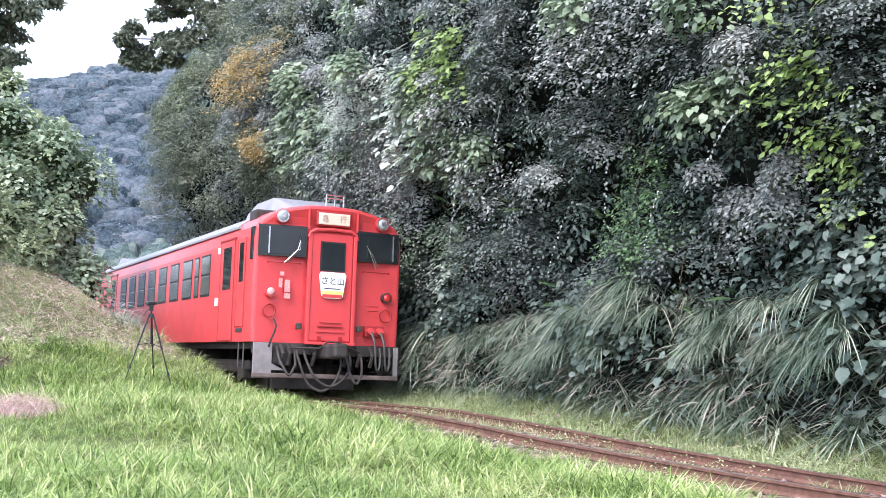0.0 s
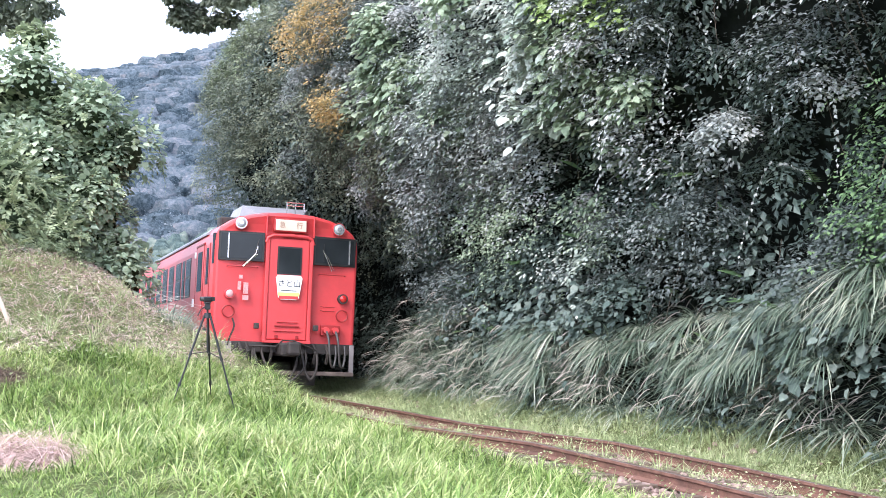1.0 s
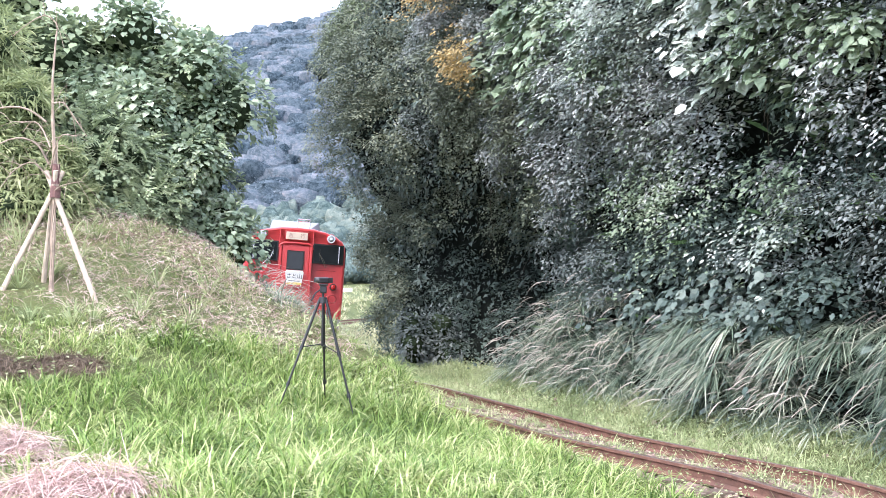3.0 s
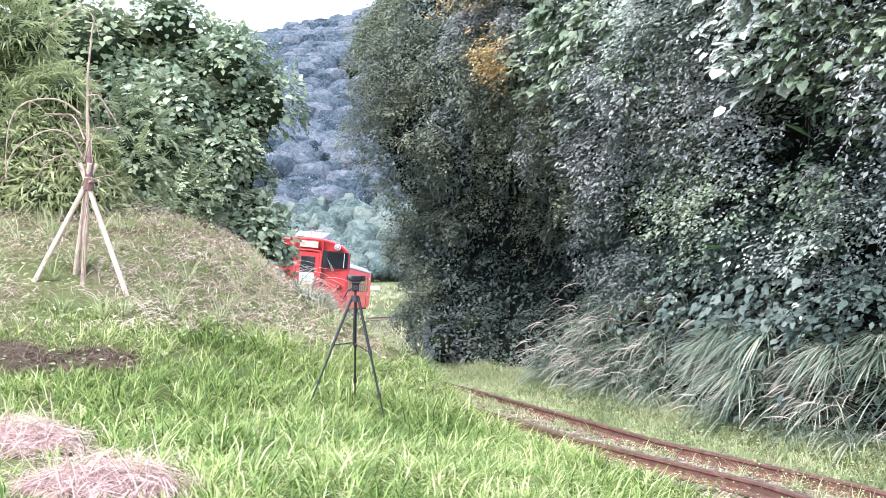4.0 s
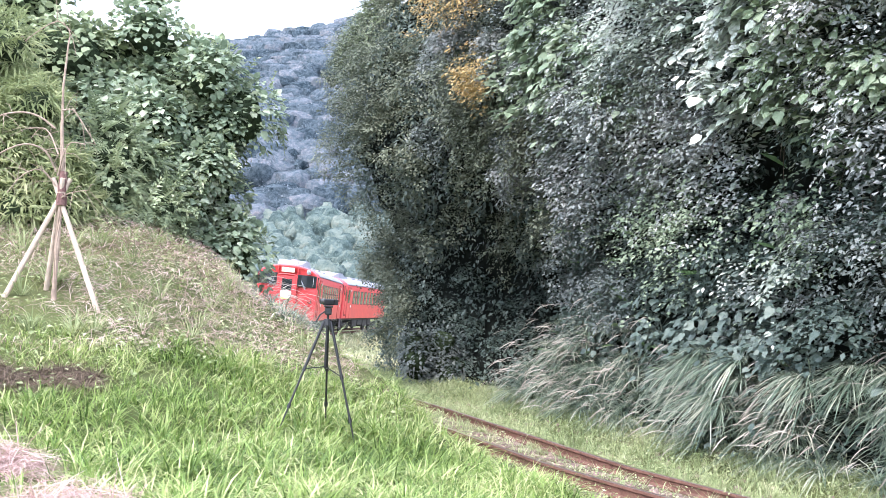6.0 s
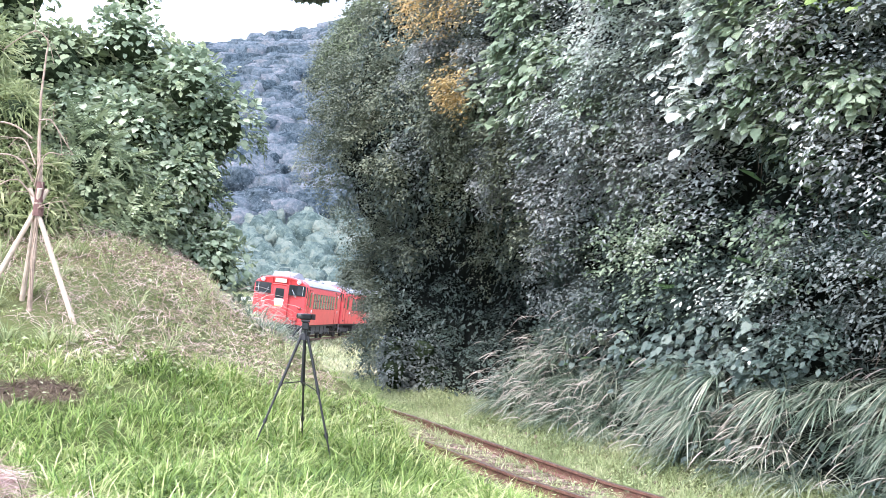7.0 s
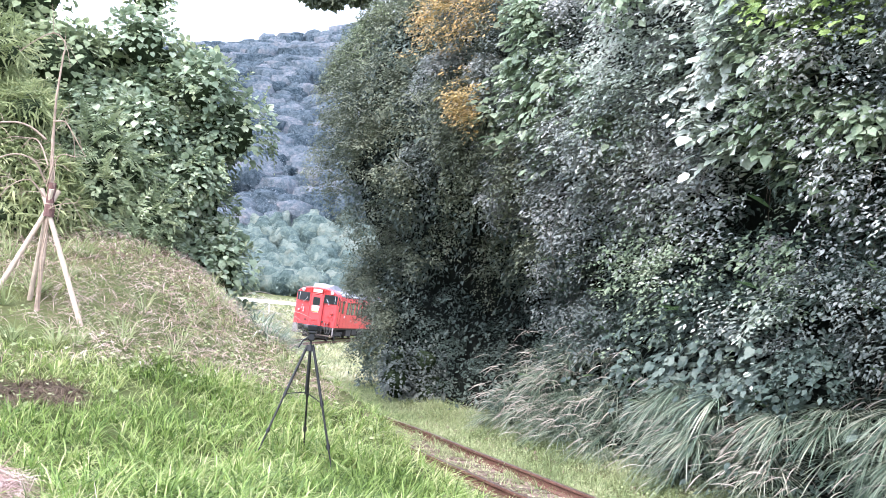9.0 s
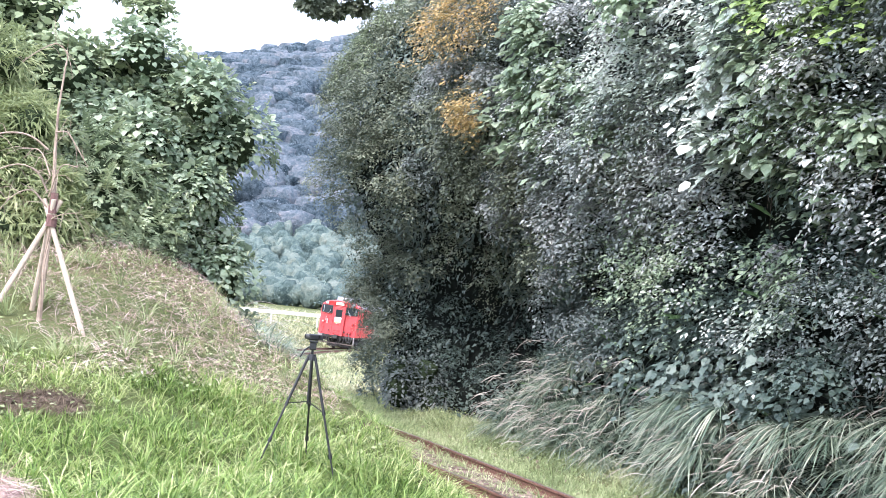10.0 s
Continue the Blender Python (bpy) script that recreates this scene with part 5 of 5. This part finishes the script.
# ---- young tree with three stakes ----
YX, YY = -4.72, 13.3
YZ = float(ground_z(YX, YY))
sapling = tagged(empty("young_tree", pose(YX, YY, YZ)), "bare young tree held by three wooden stakes", "tree")
part("trunk", tube([(0, 0, -0.05), (0.0, 0.0, 0.6), (0.01, 0, 1.15), (-0.01, 0.02, 1.6), (-0.04, 0.02, 2.0), (-0.05, 0, 2.5), (-0.02, 0.0, 3.05)], [0.038, 0.035, 0.032, 0.028, 0.02, 0.015, 0.01], 8), M_TWIG, sapling, "slim pale brown trunk")
rng = np.random.default_rng(51)
for arc, r in ((((-0.02, 0, 2.0), (-0.2, -0.05, 2.13), (-0.4, -0.1, 2.16), (-0.66, -0.15, 2.08), (-0.79, -0.2, 1.85), (-0.84, -0.2, 1.45), (-0.82, -0.2, 1.15)), 0.011),
               (((0.05, 0, 2.22), (0.16, 0.05, 2.24), (0.24, 0.08, 2.14), (0.34, 0.1, 1.98), (0.42, 0.12, 1.85)), 0.009),
               (((0.12, 0, 3.03), (0.12, 0, 3.17), (0.0, -0.05, 3.26), (-0.19, -0.1, 3.14), (-0.36, -0.1, 3.0)), 0.008),
               (((0.0, 0, 1.5), (-0.1, -0.1, 1.72), (-0.3, -0.2, 1.78), (-0.57, -0.25, 1.65), (-0.74, -0.3, 1.45), (-0.8, -0.3, 1.2)), 0.010),
               (((0.02, 0, 1.45), (0.12, -0.1, 1.7), (0.24, -0.2, 1.82), (0.42, -0.25, 1.8)), 0.009),
               (((0.02, 0, 1.7), (-0.12, 0.1, 1.95), (-0.25, 0.15, 2.02), (-0.38, 0.2, 1.9)), 0.008),
               (((0.02, 0, 1.3), (-0.14, -0.1, 1.5), (-0.34, -0.15, 1.42), (-0.5, -0.2, 1.2)), 0.008),
               (((0.02, 0, 1.15), (0.15, -0.1, 1.22), (0.3, -0.15, 1.26), (0.45, -0.2, 1.28)), 0.007)):
    p = soft([Vector((q[0] - 0.045 * q[2], q[1], q[2])) for q in arc], 3)
    branch = part("branch", tube(p, [1.3 * r * (1 - 0.65 * k / len(p)) for k in range(len(p))], 6), M_TWIG, sapling, "bare drooping branch")
    for q in range(9):
        k = int(rng.integers(1, len(p)))
        e = p[k] + Vector(rng.normal(0, 0.15, 3)) + Vector((0, 0, -0.08))
        part("twig", tube([p[k], (p[k] + e) / 2 + Vector((0, 0, 0.04)), e], [0.004, 0.003, 0.0015], 5), M_TWIG, branch)
for ang, r in ((195, 0.56), (-8, 0.58), (125, 0.36)):
    a = radians(ang)
    fx, fy = r * math.cos(a), r * math.sin(a)
    fz = float(ground_z(YX + fx, YY + fy)) - YZ - 0.05
    part("stake", rod((fx, fy, fz), (-fx * 0.18, -fy * 0.18, 1.42), 0.032, 0.028, 9), M_STAKE, sapling, "peeled wooden stake")
part("tie", rod((0.015, 0, 1.1), (0.02, 0, 1.24), 0.065, 0.06, 10), M_TIE, sapling, "hemp rope tie")
part("trunk_wrap", rod((0.015, 0, 1.26), (0.022, 0, 1.5), 0.05, 0.046, 10), M_TIE, sapling, "brown hemp wrapping")

# ---- heaps of cut dry grass ----
for x, y, r, old in HEAPS:
    n, h = 2600, (0.35 if old else 0.6) * r
    gz = float(ground_z(x, y))
    heap = tagged(empty("straw_heap", pose(x, y, gz)), "heap of rotting brown cut grass on the bank" if old else "heap of cut dry pinkish straw on the grass", "straw heap", "heaps of cut grass")
    a, q = rng.uniform(0, 2 * math.pi, n), np.sqrt(rng.random(n)) * r
    dx, dy = q * np.cos(a) * 1.35, q * np.sin(a) * 0.8
    z = ground_z(x + dx, y + dy) - gz + h * (1 - (q / r) ** 2) * rng.random(n) + 0.03
    ax = unit(n, rng) * np.array([1, 1, 0.25])
    straw = scattered("straw", M_OLDSTRAW if old else M_STRAW, blade(0.25, 0.016), np.stack([dx, dy, z], 1), ax, np.array([0, 0, 1.0]) + unit(n, rng) * 0.4, rng.uniform(0.15, 0.4, n), kind="")
    straw.parent, straw["kind"] = heap, "stuff"
n = 50000
b, s, u = beside(rng, n, 0.1, 8.5, -12.0, -2.2)
b = b[(wob(b[:, 0], b[:, 1], 0.9, 4.0) > -0.6) & (rng.random(n) > 0.15)]
n = len(b)
b[:, 2] += 0.04 + 0.12 * rng.random(n)
scattered("cut_straw", M_STRAW, blade(0.3, 0.03, 2), b, unit(n, rng) * np.array([1, 1, 0.2]), np.array([0, 0, 1.0]) + unit(n, rng) * 0.4, rng.uniform(0.1, 0.26, n), label="scattered mown straw on the bank", category="straw")


# ---- bushes on the bank ----
def lumps_in(rng, cx, cy, rx, ry, z0, top, n, r0, r1):
    """Rounded masses that fill a bush's outline."""
    d = unit(n, rng)
    d[:, 2] = np.abs(d[:, 2])
    d[:, 1] = -np.abs(d[:, 1]) * 0.9
    k = rng.uniform(0.6, 1.0, (n, 1))
    return np.array([cx, cy, z0]) + d * k * np.array([rx, ry, top - z0]), rng.uniform(r0, r1, n)


def bush(label, outline, n, r0, r1, seed, kinds, category="bush"):
    """A bush: dark lumps for its inner shade, leaves round each of its masses, and shoots that stand out."""
    rng = np.random.default_rng(seed)
    cx, cy, rx, ry, z0, top = outline
    base = float(ground_z(cx, cy))
    thing = tagged(empty("bush", pose(cx, cy, base)), label, category)
    centre, rad = lumps_in(rng, cx, cy, rx, ry, z0, top, n, r0, r1)
    centre = centre - np.array([cx, cy, base])
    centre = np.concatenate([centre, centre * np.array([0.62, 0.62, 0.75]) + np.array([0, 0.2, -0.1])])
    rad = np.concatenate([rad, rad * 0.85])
    # solid dark lumps stand in for shade seen between the leaves
    core = scattered("shade_core", M_INSIDE, ball(seed, 2, 0.35), centre, unit(2 * n, rng), unit(2 * n, rng), rad * 0.55, kind="", smooth_faces=True)
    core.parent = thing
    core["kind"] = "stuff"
    out = centre * np.array([1, 1, 0.6]) + np.array([0, -0.8, 0.3])
    out = out / np.linalg.norm(out, axis=1, keepdims=True)
    for name, mat, tmpl, per, size, shoots in kinds:
        m = int(0.8 * per * (rad ** 2).sum())
        p, d, k = clump_points(rng, centre, rad, out, m, 0.9, 0.5)
        f = scattered(name, mat, tmpl, p, d * 0.7 + unit(m, rng) * 0.6 + np.array([0, -0.2, -0.35]), d * 0.45 + np.array([0, -0.15, 0.95]) + unit(m, rng) * 0.4, size * (0.6 + 0.8 * rng.random(m)), kind="")
        f.parent = thing
        f["kind"] = "stuff"
        if shoots:
            q = int(0.7 * shoots * (rad ** 2).sum())
            p, d, k = clump_points(rng, centre, rad, out, q, 0.9, 0.9)
            f = sprays("outer_foliage", mat, tmpl, p, d, 0.35, 13, size * 1.05, seed + 7, "", 0.35)
            f.parent = thing
            del f["category"]
    return thing


bush("tall bush smothered in dark broad kudzu leaves", (-5.6, 20.4, 1.9, 1.9, 2.0, 6.5), 30, 0.5, 0.9, 61, [("leaves", M_LEFT, LEAF, 420, 0.10, 10), ("broad_leaves", M_KUDZU, IVY, 900, 0.125, 0)])
bush("dark green broad-leaved tree crown on the slope", (-6.2, 21.4, 1.9, 1.3, 2.5, 7.3), 30, 0.5, 0.9, 69, [("leaves", M_LEFT, IVY, 800, 0.125, 0)])
bush("dark green kudzu-covered bush on the slope", (-8.2, 20.6, 2.6, 2.0, 2.0, 7.2), 28, 0.6, 1.0, 62, [("leaves", M_LEFT, IVY, 550, 0.13, 0)])
bush("light green leafy bush above the cutting", (-5.95, 18.3, 1.5, 1.2, 1.7, 4.5), 18, 0.35, 0.65, 63, [("leaves", M_LEFT, LEAF, 700, 0.10, 60), ("fronds", M_LEFT, FERN, 150, 0.42, 0)])
bush("small light green bush at the bank's edge", (-5.3, 18.9, 0.9, 0.9, 1.8, 3.3), 9, 0.3, 0.55, 64, [("leaves", M_LEFT, LEAF, 800, 0.10, 60), ("fronds", M_LEFT, FERN, 150, 0.4, 0)])
bush("olive bamboo grass and vines behind the young tree", (-7.4, 17.4, 1.9, 1.3, 1.8, 5.6), 22, 0.4, 0.8, 65, [("blade_foliage", M_BAMBOO, NARROW, 2300, 0.2, 70)])
bush("fine olive bamboo grass arching over the bank", (-6.55, 16.6, 1.2, 0.8, 1.6, 4.7), 16, 0.35, 0.65, 70, [("blade_foliage", M_BAMBOO, NARROW, 2300, 0.19, 80)])
bush("tall olive bamboo grass on the slope", (-10.3, 17.8, 2.5, 1.6, 2.0, 7.4), 26, 0.6, 1.0, 66, [("blade_foliage", M_BAMBOO, NARROW, 900, 0.19, 36), ("leaves", M_LEFT, LEAF, 350, 0.09, 14)])
bush("low yellowish thicket at the bank's top", (-6.1, 17.1, 1.1, 0.8, 1.6, 3.4), 12, 0.3, 0.55, 67, [("blade_foliage", M_BAMBOO, NARROW, 1500, 0.17, 80), ("leaves", M_LEFT, LEAF, 500, 0.09, 0)])

# ---- pampas on the bank's edge ----
rng = np.random.default_rng(71)
b, s, u = beside(rng, 60, 4.5, 8.5, -2.5, -1.75)
tufts("bank_pampas", M_PAMPAS, b, 60, rng.uniform(0.6, 1.0, len(b)), 72, "pampas grass on the cutting's edge", 0.6, (0.45, -0.1, 0))
k = rng.integers(0, len(b), 90)
scattered("bank_plumes", M_PLUME, blade(0.9, 0.05, 4), b[k] + np.array([0.25, 0, 0.6]) + rng.normal(0, 0.13, (90, 3)), np.array([0.8, 0, 0.55]) + rng.normal(0, 0.2, (90, 3)), np.array([-0.5, -0.3, 0.8]) + rng.normal(0, 0.2, (90, 3)), rng.uniform(0.3, 0.5, 90), label="pinkish pampas seed heads", category="grass")


# ---- tall trees against the sky ----
def tall_tree(x, y, height, lean, crown, leaves, seed, mat, label, size=0.16):
    rng = np.random.default_rng(seed)
    z = float(ground_z(x, y)) - 0.2
    t = tagged(empty("tree", pose(x, y, z)), label, "tree")
    pts = [Vector((lean[0] * (k / 6) ** 1.5, lean[1] * (k / 6) ** 1.5, height * k / 6)) for k in range(7)]
    part("trunk", tube(pts, [0.22, 0.19, 0.17, 0.14, 0.11, 0.08, 0.04], 9), M_BARK, t)
    ends = []
    for cxx, cyy, czz, r in crown:
        e = Vector((cxx - x, cyy - y, czz - z))
        k = min(range(7), key=lambda i: (pts[i] - e).length + abs(pts[i].z + 1.2 - e.z))
        part("limb", tube([pts[k], (pts[k] + e) / 2 + Vector((0, 0, 0.25)), e], [0.08, 0.05, 0.02], 6), M_BARK, t)
        for j in range(7):
            q = e + Vector(rng.normal(0, r * 0.5, 3))
            ends.append((q, r * 0.42))
            part("twig", tube([e, (e + q) / 2 + Vector((0, 0, 0.06)), q], [0.02, 0.014, 0.006], 5), M_BARK, t)
    c = np.array([tuple(q) for q, _ in ends])
    rad = np.array([r for _, r in ends])
    p, d, k = clump_points(rng, c, rad, np.tile([0, -0.3, 0.5], (len(c), 1)), leaves, 0.7, 0.2)
    ob = scattered("crown", mat, LEAF, p, d * 0.5 + unit(leaves, rng) * 0.7 + np.array([0, 0, -0.4]), np.array([0, -0.2, 0.8]) + unit(leaves, rng) * 0.7, size * (0.6 + 0.8 * rng.random(leaves)), kind="")
    ob.parent = t
    return t


tall_tree(3.4, 30.5, 13, (-1.5, 0, 0), [(0.5, 29, 10.3, 1.3), (-1.2, 29, 10.6, 1.3), (-2.6, 28.8, 10.2, 1.0), (1.5, 28.5, 11.6, 1.5), (-0.6, 28.5, 12.2, 1.4), (-2.0, 28.5, 11.8, 1.2), (2.4, 28, 10.0, 1.3), (-3.2, 28.5, 11.2, 0.8), (-4.3, 28.5, 10.2, 0.7)], 26000, 81, M_OAK, "dark evergreen tree leaning out over the track")
tall_tree(-9.8, 23.5, 12, (1, 0, 0), [(-6.2, 22, 8.7, 1.0), (-6.9, 22, 9.8, 1.1), (-6.0, 22, 10.8, 0.9), (-9.5, 23, 9.0, 1.5), (-8.2, 22.6, 10, 1.4), (-7.4, 22.6, 8.6, 1.2), (-10.5, 22.5, 10.5, 1.5), (-9, 22.5, 11.6, 1.4), (-7.2, 22.5, 10.8, 1.0), (-11.5, 22.5, 9.0, 1.5), (-12, 22, 11.5, 1.6)], 26000, 83, M_OAK, "dark tall tree behind the bank")

# ---- field, road rail and far bushes ----
rng = np.random.default_rng(91)
n = 4200
y = 30 + 90 * rng.random(n) ** 1.4
a = np.radians(rng.uniform(-13, 1, n))
x = np.tan(a) * y
s, u = along(x, y)
ok = (np.abs(u) > 1.7)
x, y = x[ok], y[ok]
tufts("field_grass", M_FIELDGRASS, np.stack([x, y, ground_z(x, y)], 1), 9, 0.25 + 0.004 * y, 92, "pale rough grass of the valley field", 0.7, (0, 0, 0), [blade(0.4, 0.09, 2), blade(0.7, 0.09, 2), blade(1.0, 0.09, 2)])
road_rail = tagged(empty("guard_rail", pose(-26, 98.5, 0)), "white roadside guard rail across the field", "guard rail")
part("beam", box(-18, 17, -0.04, 0.04, 1.22, 1.5, 0.02), M_WHITE, road_rail)
for gx0 in np.arange(-17, 17.1, 4.0):
    gz = float(ground_z(gx0 - 26, 98.5))
    part("post", rod((gx0, 0.06, gz - 0.1), (gx0, 0.06, 1.45), 0.06), M_WHITE, road_rail)
bush("grey green bush beside the track", (-0.9, 25.2, 1.2, 0.8, -0.1, 1.1), 8, 0.3, 0.5, 68, [("leaves", M_SHRUB, LEAF, 1300, 0.09, 30)])


# ---- what moves ----
TIMES = [(0, -0.95), (0.5, 2.4), (1, 5.6), (1.5, 8.85), (2, 12.0), (2.5, 15.1), (3, 18.35), (3.5, 21.7), (4, 25.1), (4.5, 28.6), (5, 32.2), (5.5, 36.0), (6, 39.8), (6.5, 43.5), (7, 47.2), (7.5, 50.7), (8, 54.2), (8.5, 57.6), (9, 61.1), (9.5, 64.6), (10, 68.2)]


def car_pose(s):
    """A car whose rear end stands at s along the track."""
    x, y, z, _ = track(s)
    mid = track(s + 8)[3]
    fall = math.degrees(math.atan2(float(grade(s + 13.2)) - float(grade(s + 2.9)), 10.3))
    return Matrix.Translation((x, y, z)) @ pose(0, 0, 0, 0, 0, -math.degrees(mid)) @ pose(0, 0, 0, fall, 0, 0) @ pose(0, 0, 0, 0, CANT, 0)


def motions():
    walk(train_tail, [(t, car_pose(s)) for t, s in TIMES])
    walk(train_lead, [(t, car_pose(s + CARLEN + 0.55)) for t, s in TIMES])


motions()
